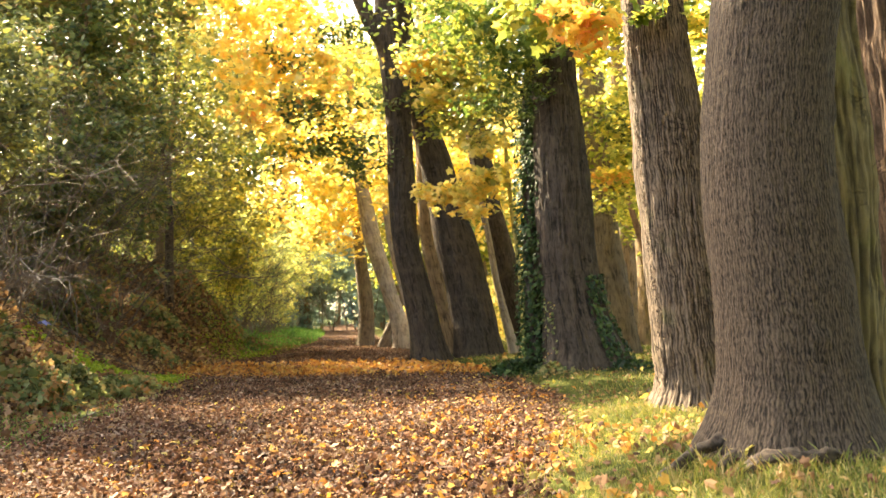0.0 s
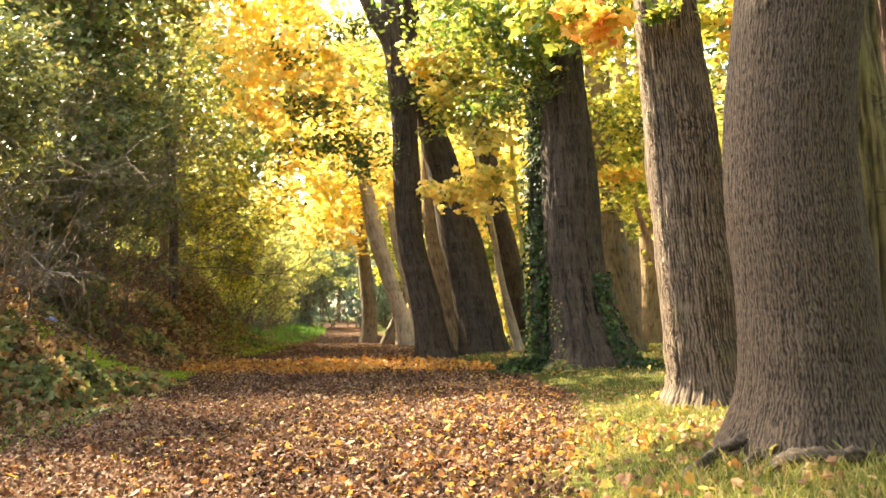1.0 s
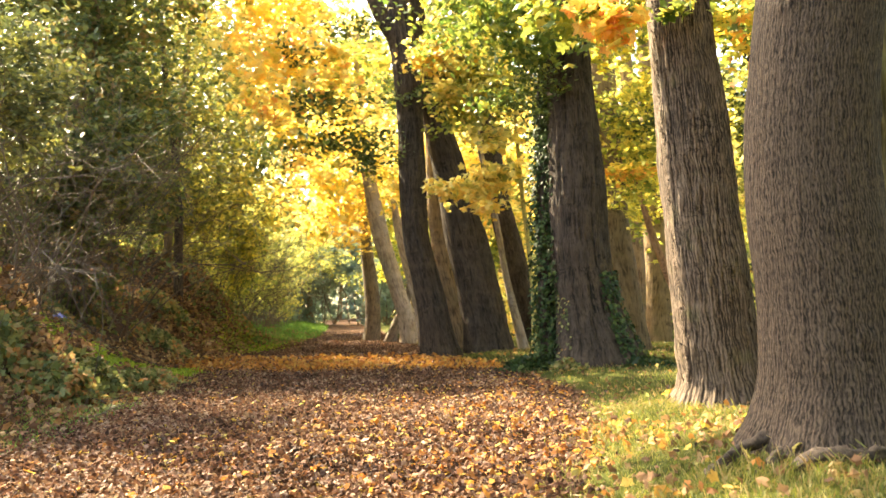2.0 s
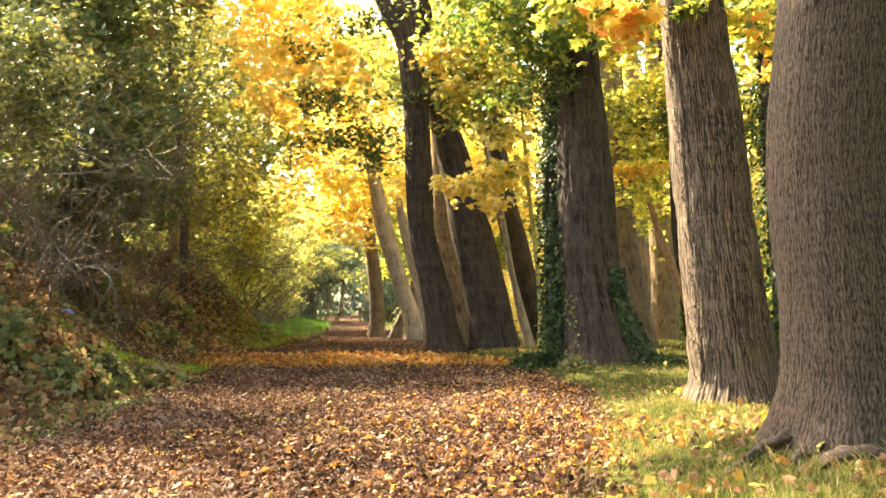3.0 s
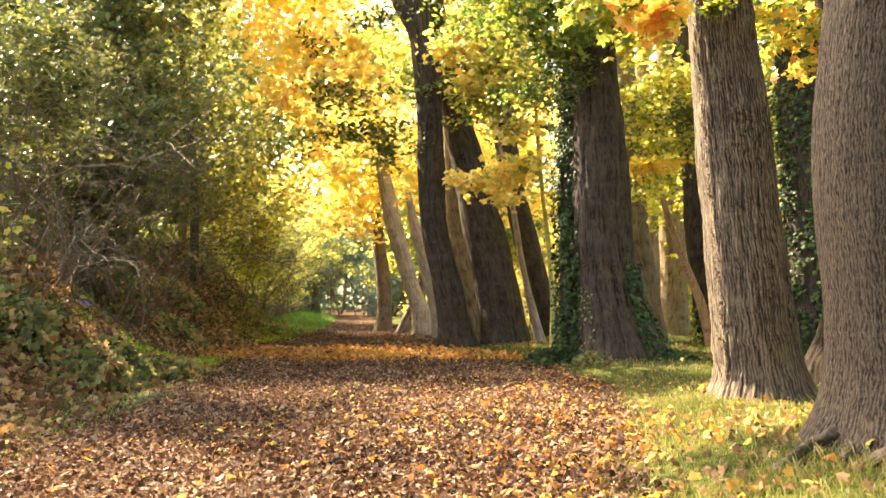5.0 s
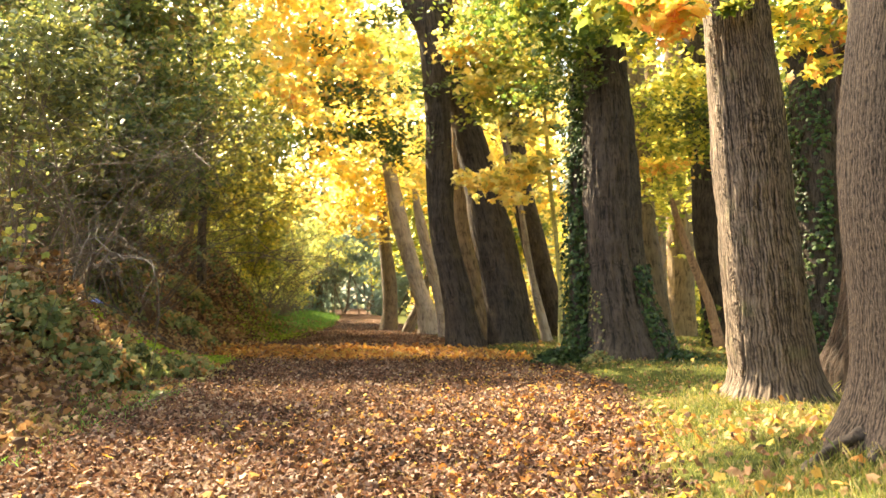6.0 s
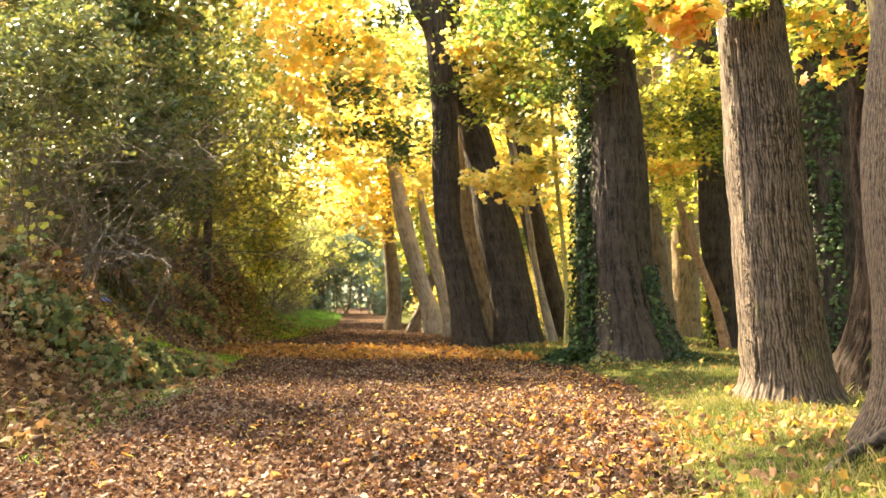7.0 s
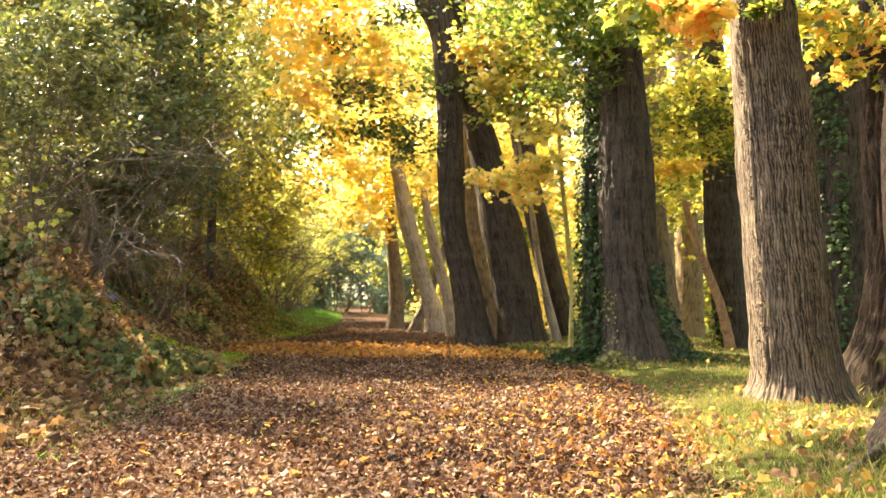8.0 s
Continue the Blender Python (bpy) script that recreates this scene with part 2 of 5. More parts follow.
GRASS = leaf_material("grass_blade", [(0.07, 0.092, 0.022), (0.125, 0.148, 0.032), (0.20, 0.20, 0.05), (0.31, 0.265, 0.11), (0.26, 0.17, 0.08)], 0.42, 1.2, 0.5)
MOSS = leaf_material("moss_tuft", [(0.12, 0.19, 0.02), (0.22, 0.32, 0.03), (0.36, 0.42, 0.05)], 0.4, 1.5, 0.8)
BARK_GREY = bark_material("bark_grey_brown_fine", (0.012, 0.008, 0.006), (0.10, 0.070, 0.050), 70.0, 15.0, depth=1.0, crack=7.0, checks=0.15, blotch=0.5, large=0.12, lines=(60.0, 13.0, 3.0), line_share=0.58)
# green patches here stand in for green light falling on the trunk
BARK_GREEN_LIT = bark_material("bark_furrowed_green_lit", (0.03, 0.022, 0.012), (0.23, 0.175, 0.09), 22.0, 1.8, lines=(18.0, 2.0, 1.6), moss=0.25, moss_colour=(0.15, 0.16, 0.045))
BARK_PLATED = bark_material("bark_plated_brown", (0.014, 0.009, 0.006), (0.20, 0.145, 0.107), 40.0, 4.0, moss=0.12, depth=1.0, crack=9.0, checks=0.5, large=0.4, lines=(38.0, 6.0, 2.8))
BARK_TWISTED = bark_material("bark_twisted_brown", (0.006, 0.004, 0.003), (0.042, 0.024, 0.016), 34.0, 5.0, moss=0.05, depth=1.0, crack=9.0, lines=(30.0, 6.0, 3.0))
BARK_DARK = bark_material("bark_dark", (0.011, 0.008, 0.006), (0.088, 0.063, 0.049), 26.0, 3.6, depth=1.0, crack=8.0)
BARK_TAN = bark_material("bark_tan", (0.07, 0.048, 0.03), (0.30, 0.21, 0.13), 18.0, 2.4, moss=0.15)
BARK_PALE = bark_material("bark_pale_grey", (0.16, 0.12, 0.10), (0.46, 0.37, 0.31), 18.0, 2.4)
TWIG = plain_material("twig_brown", (0.06, 0.042, 0.03), (0.18, 0.125, 0.085), 30.0)
TWIG_PALE = plain_material("dead_twig_grey", (0.06, 0.044, 0.034), (0.13, 0.10, 0.078), 40.0)
ROOT = plain_material("root_brown", (0.018, 0.012, 0.008), (0.10, 0.068, 0.048), 40.0, 0.9, 1.0)
# light reddish colour stands in for sun on the side stem
BARK_SUNLIT = bark_material("bark_sunlit_red", (0.12, 0.06, 0.035), (0.48, 0.27, 0.16), 30.0, 4.0)
BARK_BROWN = bark_material("bark_red_brown", (0.02, 0.012, 0.008), (0.13, 0.078, 0.050), 34.0, 5.0, depth=1.0, crack=8.0, lines=(30.0, 5.0, 2.6))
BARK_GREY_TAN = bark_material("bark_grey_tan", (0.05, 0.038, 0.03), (0.21, 0.165, 0.13), 20.0, 2.6)
# yellowish bark, lightened in place of sun that misses the stem
SAPLING = bark_material("sapling_bark_sunlit", (0.16, 0.13, 0.045), (0.50, 0.42, 0.16), 40.0, 8.0)

# ---- mesh helpers ----


def link_mesh(name, verts, faces, mat, parent=None, smooth=True, attr=None):
    """verts: (n, 3) array; faces: list of (m, k) index arrays."""
    me = bpy.data.meshes.new(name)
    verts = np.ascontiguousarray(verts, dtype=np.float32)
    faces = [np.asarray(f, dtype=np.int32) for f in faces if len(f)]
    me.vertices.add(len(verts))
    me.vertices.foreach_set("co", verts.ravel())
    loops = np.concatenate([f.ravel() for f in faces])
    sizes = np.concatenate([np.full(len(f), f.shape[1], dtype=np.int32) for f in faces])
    me.loops.add(len(loops))
    me.loops.foreach_set("vertex_index", loops)
    me.polygons.add(len(sizes))
    me.polygons.foreach_set("loop_start", np.concatenate([[0], np.cumsum(sizes)[:-1]]).astype(np.int32))
    me.polygons.foreach_set("use_smooth", np.full(len(sizes), smooth))
    if attr:
        a = me.attributes.new(attr[0], "FLOAT", "POINT")
        a.data.foreach_set("value", np.ascontiguousarray(attr[1], dtype=np.float32))
    me.update(calc_edges=True)
    if mat.name.startswith("bark") and name != "trunk":
        me.attributes.new("ridge", "FLOAT", "POINT").data.foreach_set("value", np.full(len(verts), 0.5, dtype=np.float32))
        me.attributes.new("bark_place", "FLOAT_VECTOR", "POINT").data.foreach_set("vector", np.stack([verts[:, 0] + verts[:, 1], verts[:, 2], 0 * verts[:, 2]], -1).astype(np.float32).ravel())
    me.materials.append(mat)
    ob = new(name, me)
    ob.parent = parent
    return ob


def empty(name, x, y, z, label, category, group=""):
    e = new(name)
    e.location = (x, y, z)
    e.empty_display_size = 0.2
    return tagged(e, label, category, group)


def grid_noise(u, v, nu, seed):
    """Smooth noise of two coordinates, with period nu in u."""
    r = np.random.default_rng(seed)
    nv = int(np.ceil(np.max(v))) + 3
    table = r.random((nu, nv))
    iu, iv = np.floor(u).astype(int), np.floor(v).astype(int)
    fu, fv = u - iu, v - iv
    fu, fv = fu * fu * (3 - 2 * fu), fv * fv * (3 - 2 * fv)
    iv = np.clip(iv, 0, nv - 2)
    a, b = table[iu % nu, iv], table[(iu + 1) % nu, iv]
    c, d = table[iu % nu, iv + 1], table[(iu + 1) % nu, iv + 1]
    return (a * (1 - fu) + b * fu) * (1 - fv) + (c * (1 - fu) + d * fu) * fv


def smooth_interp(z, zs, vs):
    """Catmull-Rom through the rows, straight beyond them."""
    zs, vs = np.asarray(zs, float), np.asarray(vs, float)
    m = np.gradient(vs, zs)
    i = np.clip(np.searchsorted(zs, z) - 1, 0, len(zs) - 2)
    h = zs[i + 1] - zs[i]
    t = np.clip((z - zs[i]) / h, 0, 1)
    t2, t3 = t * t, t * t * t
    r = (2 * t3 - 3 * t2 + 1) * vs[i] + (t3 - 2 * t2 + t) * h * m[i] + (3 * t2 - 2 * t3) * vs[i + 1] + (t3 - t2) * h * m[i + 1]
    return r + np.where(z > zs[-1], (z - zs[-1]) * m[-1], 0)


def trunk_mesh(parent, rows, y, top, mat, seed, around=72, step=0.05, ridge=(60, 0.10, 0.012), lobes=0.10, sink=0.25, lean_y=0.0, name="trunk", knots=0, facet=None):
    """A tapered trunk with root flare and furrowed bark. rows: height, x, radius. ridge: furrows round it, their length, their depth."""
    zs, xs, rs = [np.array(c) for c in zip(*rows)]
    base, crest = zs[0] - sink, zs[-1]
    low = np.arange(base, min(top, crest + 0.3), step)
    z = np.concatenate([low, np.linspace(low[-1] + step, top, 24)]) if low[-1] + step < top else low
    n = len(z)
    cx = smooth_interp(np.maximum(z, zs[0]), zs, xs)
    # above the measured part the lean fades out
    lean = (xs[-1] - xs[-2]) / (zs[-1] - zs[-2])
    over = np.clip(z - crest, 0, None)
    cx = np.where(z > crest, xs[-1] + lean * 2.5 * (1 - np.exp(-over / 2.5)), cx)
    r = smooth_interp(np.clip(z, zs[0], crest), zs, rs)
    r = np.where(z > crest, rs[-1] * (1 - 0.55 * over / max(0.5, top - crest)), r)
    r = np.where(z < zs[0], rs[0] * (1 + 0.6 * (zs[0] - z)), r)
    th = np.linspace(0, 2 * np.pi, around, endpoint=False)
    Z, T = np.meshgrid(z, th, indexing="ij")
    u = T / (2 * np.pi)
    v = (Z - base) / ridge[1]
    nu = ridge[0]
    warp = 0.9 * grid_noise(u * nu / 3, v / 2.2, max(1, nu // 3), seed + 1)
    a = 1 - np.abs(2 * grid_noise(u * nu + warp * 1.2, v * 0.5, nu, seed) - 1)
    b = 1 - np.abs(2 * grid_noise(u * nu * 2 + warp, v * 1.1, nu * 2, seed + 2) - 1)
    bark = 0.62 * a ** 1.5 + 0.38 * b ** 1.5
    lump = grid_noise(u * 7, (Z - base) / 0.55, 7, seed + 3) - 0.5
    R = r[:, None] * (1 + 0.05 * lump) + ridge[2] * 1.6 * (bark - 0.5)
    flare = np.exp(-np.clip(Z - zs[0], 0, None) / 0.22)
    k = 5 + seed % 3
    R = R * (1 + lobes * flare * (np.cos(k * T + seed) + 0.6 * np.cos((k - 2) * T + 2.1 * seed)))
    if facet:
        # a flattened side: its direction in degrees, and how far in it lies
        off = np.angle(np.exp(1j * (T - radians(facet[0]))))
        flat = r[:, None] * (facet[1] + 0.10 * (grid_noise(u * 5, (Z - base) / 0.4, 5, seed + 6) - 0.5)) / np.maximum(np.cos(off), 0.25)
        R = np.where(np.abs(off) < 1.2, np.minimum(R, flat + ridge[2] * (bark - 0.5)), R)
    kr = np.random.default_rng(seed + 9)
    for _ in range(knots):
        kz, kt, ks = kr.uniform(0.5, crest), kr.uniform(np.pi, 2 * np.pi), kr.uniform(0.03, 0.06)
        d2 = ((Z - kz) / ks) ** 2 + ((np.angle(np.exp(1j * (T - kt)))) * r.mean() / ks) ** 2
        R = R + ks * 0.5 * np.exp(-d2) - ks * 0.35 * np.exp(-d2 * 5)
    X, Y = cx[:, None] + R * np.cos(T), y + lean_y * (Z - zs[0]) + R * np.sin(T)
    px, py, pz = parent.location
    verts = np.stack([X - px, Y - py, Z - pz], -1).reshape(-1, 3)
    i = np.arange((n - 1) * around)
    row, col = i // around, i % around
    nxt = row * around + (col + 1) % around
    quads = np.stack([i, nxt, nxt + around, i + around], -1)
    ob = link_mesh(name, verts, [quads], mat, parent, True, ("ridge", bark.ravel()))
    spot = ob.data.attributes.new("bark_place", "FLOAT_VECTOR", "POINT")
    girth = 2 * np.pi * float(np.median(rs))
    away = (T + np.pi / 2 + np.pi) % (2 * np.pi)
    spot.data.foreach_set("vector", np.stack([away / (2 * np.pi) * girth, Z, 0 * Z], -1).astype(np.float32).ravel())
    return ob


def tube(points, radii, sides=6):
    """Vertices and faces of a bent tapering rod."""
    p = np.asarray(points, float)
    t = np.gradient(p, axis=0)
    t /= np.linalg.norm(t, axis=1)[:, None] + 1e-9
    ref = np.where(np.abs(t[:, 2:3]) > 0.9, np.array([[1.0, 0, 0]]), np.array([[0, 0, 1.0]]))
    a = np.cross(t, ref)
    a /= np.linalg.norm(a, axis=1)[:, None] + 1e-9
    b = np.cross(t, a)
    th = np.linspace(0, 2 * np.pi, sides, endpoint=False)
    r = np.asarray(radii)[:, None, None]
    v = p[:, None, :] + r * (np.cos(th)[None, :, None] * a[:, None, :] + np.sin(th)[None, :, None] * b[:, None, :])
    i = np.arange((len(p) - 1) * sides)
    nxt = (i // sides) * sides + (i % sides + 1) % sides
    return v.reshape(-1, 3), np.stack([i, nxt, nxt + sides, i + sides], -1)


def gnarled(points, radii, seed, sides=18, n=44):
    """A knobbly root through the points."""
    q = np.asarray(points, float)
    k = np.arange(len(q))
    t = np.linspace(0, len(q) - 1, n)
    p = np.stack([smooth_interp(t, k, q[:, i]) for i in range(3)], -1)
    r = np.interp(t, [0, len(q) - 1], radii)
    v, f = tube(p, r, sides)
    v = v.reshape(n, sides, 3)
    T, S = np.meshgrid(np.linspace(0, 1, sides, endpoint=False), t, indexing="xy")
    bump = grid_noise(T * 6, S * 3.0, 6, seed) - 0.5 + 0.6 * (grid_noise(T * 14, S * 8.0, 14, seed + 1) - 0.5)
    v = p[:, None, :] + (v - p[:, None, :]) * (1 + 1.15 * bump)[:, :, None]
    return v.reshape(-1, 3), f


def join(pieces):
    vs, fs, n = [], [], 0
    for v, f in pieces:
        vs.append(v)
        fs.append(f + n)
        n += len(v)
    return np.concatenate(vs), np.concatenate(fs)


def bent(start, way, length, bend=0.25, droop=0.0, n=7, r=rng):
    """Points of a wandering twig."""
    w = np.asarray(way, float)
    w = w / np.linalg.norm(w)
    pts = [np.asarray(start, float)]
    for _ in range(n - 1):
        w = w + r.normal(0, bend, 3) * 0.5
        w[2] -= droop
        w /= np.linalg.norm(w)
        pts.append(pts[-1] + w * length / (n - 1))
    return np.array(pts)


def lobed_leaf():
    """A five-lobed leaf, 1 wide: outline and middle."""
    tips = [(-90, 0.14), (-62, 0.36), (-35, 0.46), (-8, 0.36), (20, 0.55), (48, 0.41), (66, 0.45), (90, 0.62), (114, 0.45), (132, 0.41), (160, 0.55), (188, 0.36), (215, 0.46), (242, 0.36)]
    v = [(0, 0, 0.05)] + [(r * math.cos(radians(a)), r * math.sin(radians(a)), -0.6 * (r - 0.2) ** 2 - 0.2 * abs(math.cos(radians(a))) * r + 0.05 * math.sin(radians(3 * a))) for a, r in tips]
    n = len(tips)
    return np.array(v), np.array([(0, 1 + i, 1 + (i + 1) % n) for i in range(n)])


def maple_leaf():
    """A pointed five-lobed leaf on the twig, 1 wide."""
    tips = [(-90, 0.12), (-62, 0.34), (-35, 0.46), (-8, 0.28), (20, 0.56), (35, 0.40), (48, 0.32), (66, 0.42), (78, 0.48), (90, 0.66), (102, 0.48), (114, 0.42), (132, 0.32), (145, 0.40), (160, 0.56), (188, 0.28), (215, 0.46), (242, 0.34)]
    v = [(0, 0, 0.05)] + [(r * math.cos(radians(a)), r * math.sin(radians(a)), -0.4 * (r - 0.2) ** 2 - 0.16 * abs(math.cos(radians(a))) * r) for a, r in tips]
    n = len(tips)
    return np.array(v), np.array([(0, 1 + i, 1 + (i + 1) % n) for i in range(n)])


def simple_lobed():
    tips = [(-90, 0.17), (-35, 0.46), (-5, 0.35), (25, 0.55), (58, 0.41), (90, 0.61), (122, 0.41), (155, 0.55), (185, 0.35), (215, 0.46)]
    v = [(0, 0, 0.05)] + [(r * math.cos(radians(a)), r * math.sin(radians(a)), -0.6 * (r - 0.2) ** 2 - 0.15 * abs(math.cos(radians(a))) * r + 0.05 * math.sin(radians(2 * a))) for a, r in tips]
    n = len(tips)
    return np.array(v), np.array([(0, 1 + i, 1 + (i + 1) % n) for i in range(n)])


def oval_leaf():
    v = [(0, -0.5, 0), (0, -0.1, -0.06), (0, 0.5, -0.02), (0.26, -0.2, 0.05), (0.2, 0.2, 0.03), (-0.26, -0.2, 0.05), (-0.2, 0.2, 0.03)]
    return np.array(v), np.array([(0, 3, 1), (1, 3, 4), (1, 4, 2), (0, 1, 5), (1, 6, 5), (1, 2, 6)])


def kite_leaf():
    v = [(0, -0.5, 0), (0.32, 0, 0.07), (0, 0.5, 0), (-0.32, 0, 0.07)]
    return np.array(v), np.array([(0, 1, 2), (0, 2, 3)])


def blade():
    v = [(-0.035, 0, 0), (0.035, 0, 0), (-0.03, 0.02, 0.4), (0.03, 0.02, 0.4), (0.018, 0.12, 0.75), (0, 0.3, 1.0)]
    return np.array(v), np.array([(0, 1, 3), (0, 3, 2), (2, 3, 4), (2, 4, 5)])


LOBED, MAPLE, SIMPLE, OVAL, KITE, BLADE = lobed_leaf(), maple_leaf(), simple_lobed(), oval_leaf(), kite_leaf(), blade()


def leaves(template, pos, size, normal=(0, 0, 1), spread=0.6, curl=1.0, r=rng, upright=False):
    """Vertices and faces of many leaves."""
    tv, tf = template
    n = len(pos)
    nn = np.broadcast_to(np.asarray(normal, float), (n, 3)) + r.normal(0, spread, (n, 3))
    nn = nn / (np.linalg.norm(nn, axis=1)[:, None] + 1e-9)
    ref = r.normal(0, 1, (n, 3))
    a = np.cross(nn, ref)
    a /= np.linalg.norm(a, axis=1)[:, None] + 1e-9
    b = np.cross(nn, a)
    s = np.asarray(size).reshape(-1, 1) * np.ones((n, 1))
    c = (curl * r.uniform(-0.4, 2.2, (n, 1))) if not upright else np.ones((n, 1))
    wide = r.uniform(0.75, 1.1, (n, 1))
    v = (pos[:, None, :] + (s * wide)[:, :, None] * tv[None, :, 0:1] * a[:, None, :] + s[:, :, None] * tv[None, :, 1:2] * b[:, None, :] + (s * c)[:, :, None] * tv[None, :, 2:3] * nn[:, None, :])
    f = tf[None, :, :] + (np.arange(n) * len(tv))[:, None, None]
    return v.reshape(-1, 3), f.reshape(-1, 3)


def in_blobs(blobs, n, r=rng):
    """n points spread in ellipsoids (x, y, z, rx, ry, rz), by volume."""
    b = np.array(blobs, float)
    w = b[:, 3] * b[:, 4] * b[:, 5]
    k = r.choice(len(b), n, p=w / w.sum())
    d = r.normal(0, 1, (n, 3))
    d = d / np.linalg.norm(d, axis=1)[:, None] * r.random((n, 1)) ** 0.4
    return b[k, :3] + d * b[k, 3:]


def clumped(blobs, clumps, each, size, flat=0.3, r=rng):
    """Leaf places in sprays: flat clumps spread through the ellipsoids."""
    c = in_blobs(blobs, clumps, r)
    tilt = r.normal(0, 0.35, (clumps, 2))
    k = np.repeat(np.arange(clumps), each)
    d = r.normal(0, 1, (len(k), 3)) * (size * r.uniform(0.5, 1.3, (clumps, 1)))[k]
    d[:, 2] = d[:, 2] * flat + d[:, 0] * tilt[k, 0] + d[:, 1] * tilt[k, 1]
    return c[k] + d


def crown(parent, name, blobs, clumps, each, spray, leaf, mat, template=KITE, flat=0.3, spread=0.6, label=""):
    p = clumped(blobs, clumps, each, spray, flat) - np.array(parent.location)
    v, f = leaves(template, p, leaf * rng.uniform(0.65, 1.2, len(p)), (0, -0.15, 1), spread)
    return tagged(link_mesh(name, v, [f], mat, parent, False), label)


def limbs(parent, origin, ends, r0, mat, name="limb"):
    """Each limb is a mesh of its own, tapering towards its end, with side twigs."""
    for e in ends:
        a, b = np.array(origin, float), np.array(e, float)
        n = 9
        t = np.linspace(0, 1, n)[:, None]
        p = a + (b - a) * t + np.array([0, 0, 1.0]) * (np.sin(t * np.pi) * 0.12 * np.linalg.norm(b - a)) + rng.normal(0, 0.03, (n, 3)) * np.linalg.norm(b - a) * t
        pieces = [tube(p, np.linspace(r0, r0 * 0.2, n), 7)]
        for k in range(3, n):
            for _ in range(2):
                w = (b - a) / np.linalg.norm(b - a) + rng.normal(0, 0.7, 3)
                q = bent(p[k], w, 0.35 * np.linalg.norm(b - a) * rng.uniform(0.5, 1), 0.3, 0.03)
                pieces.append(tube(q, np.linspace(r0 * 0.28, r0 * 0.05, len(q)), 4))
        v, f = join(pieces)
        link_mesh(name, v - np.array(parent.location), [f], mat, parent)


# ---- ground ----


def path_right(y):
    return np.interp(y, [-20, 0, 4.5, 7, 9.3, 13, 17, 24, 31, 46, 90], [-0.5, -0.3, 0.45, 1.0, 1.3, 0.8, -0.2, -1.2, -2.2, -4.0, -9.5])


def path_left(y):
    return np.interp(y, [-20, 0, 4, 6.4, 9, 14, 20, 26, 31, 46, 90], [-3.2, -3.2, -3.2, -3.4, -3.6, -4.5, -4.9, -4.6, -4.9, -6.6, -14])


def sstep(a, b, x):
    t = np.clip((x - a) / (b - a), 0, 1)
    return t * t * (3 - 2 * t)


def bumps(x, y, seed=3):
    return grid_noise((x + 400) / 1.3, (y + 400) / 1.3, 900, seed) - 0.5 + 0.5 * (grid_noise((x + 400) / 0.45, (y + 400) / 0.45, 2000, seed + 1) - 0.5)


def height(x, y):
    """Ground level: a flat path, a slightly raised verge, a steep bank with a hollow in it."""
    x, y = np.asarray(x, float), np.asarray(y, float)
    xr, xl = path_right(y), path_left(y)
    z = 0.09 * sstep(0.0, 1.0, x - xr) * sstep(70, 30, y)
    z = z + 0.20 * np.exp(-((x - 1.7) / 1.0) ** 2 - ((y - 3.7) / 1.5) ** 2)
    d = xl - x
    crest = np.interp(y, [-20, 5, 7.5, 8.6, 10.2, 12.5, 15, 18.5, 21, 23, 25, 34, 60], [1.0, 0.6, 0.8, 1.2, 1.22, 0.75, 0.75, 1.2, 2.2, 1.3, 0.3, 0.2, 0.2])
    z = z + crest * sstep(0.1, 2.0, d) + 0.18 * np.clip(d - 1.6, 0, 6) * sstep(40, 25, y)
    z = z + 0.05 * bumps(x, y) * (0.5 + 3.0 * sstep(0.2, 1.5, d))
    return z


def axis(lo, hi, near_lo, near_hi, fine, ratio=1.22):
    mid = list(np.arange(near_lo, near_hi + fine / 2, fine))
    s, p, up = fine, near_hi, []
    while p < hi:
        s *= ratio
        p += s
        up.append(min(p, hi))
    s, p, down = fine, near_lo, []
    while p > lo:
        s *= ratio
        p -= s
        down.append(max(p, lo))
    return np.array(down[::-1] + mid + up)


gx, gy = axis(-600, 600, -9, 6, 0.1), axis(-300, 1200, 2.0, 26, 0.1)
GX, GY = np.meshgrid(gx, gy, indexing="ij")
GZ = height(GX, GY)
verge = sstep(-0.15, 0.35, GX - path_right(GY)) + sstep(21, 24, GY) * sstep(0.0, 0.4, path_left(GY) - GX)
ny_ = len(gy)
gi = (np.arange(len(gx) - 1)[:, None] * ny_ + np.arange(ny_ - 1)[None, :]).ravel()
ground = link_mesh("ground", np.stack([GX, GY, GZ], -1).reshape(-1, 3), [np.stack([gi, gi + ny_, gi + ny_ + 1, gi + 1], -1)], ground_material(), None, True, ("verge", np.clip(verge, 0, 1).ravel()))
tagged(ground, "woodland floor of brown leaf mould with a grassy verge", "ground", kind="structure")

# ---- leaf litter ----


def scatter(n, x0, x1, y0, y1, near=2.0, r=rng):
    """Places on the ground, thinning out with distance."""
    y = y0 * (y1 / y0) ** r.random(n) if y0 > 0 else r.uniform(y0, y1, n)
    x = r.uniform(x0, x1, n)
    return x, y


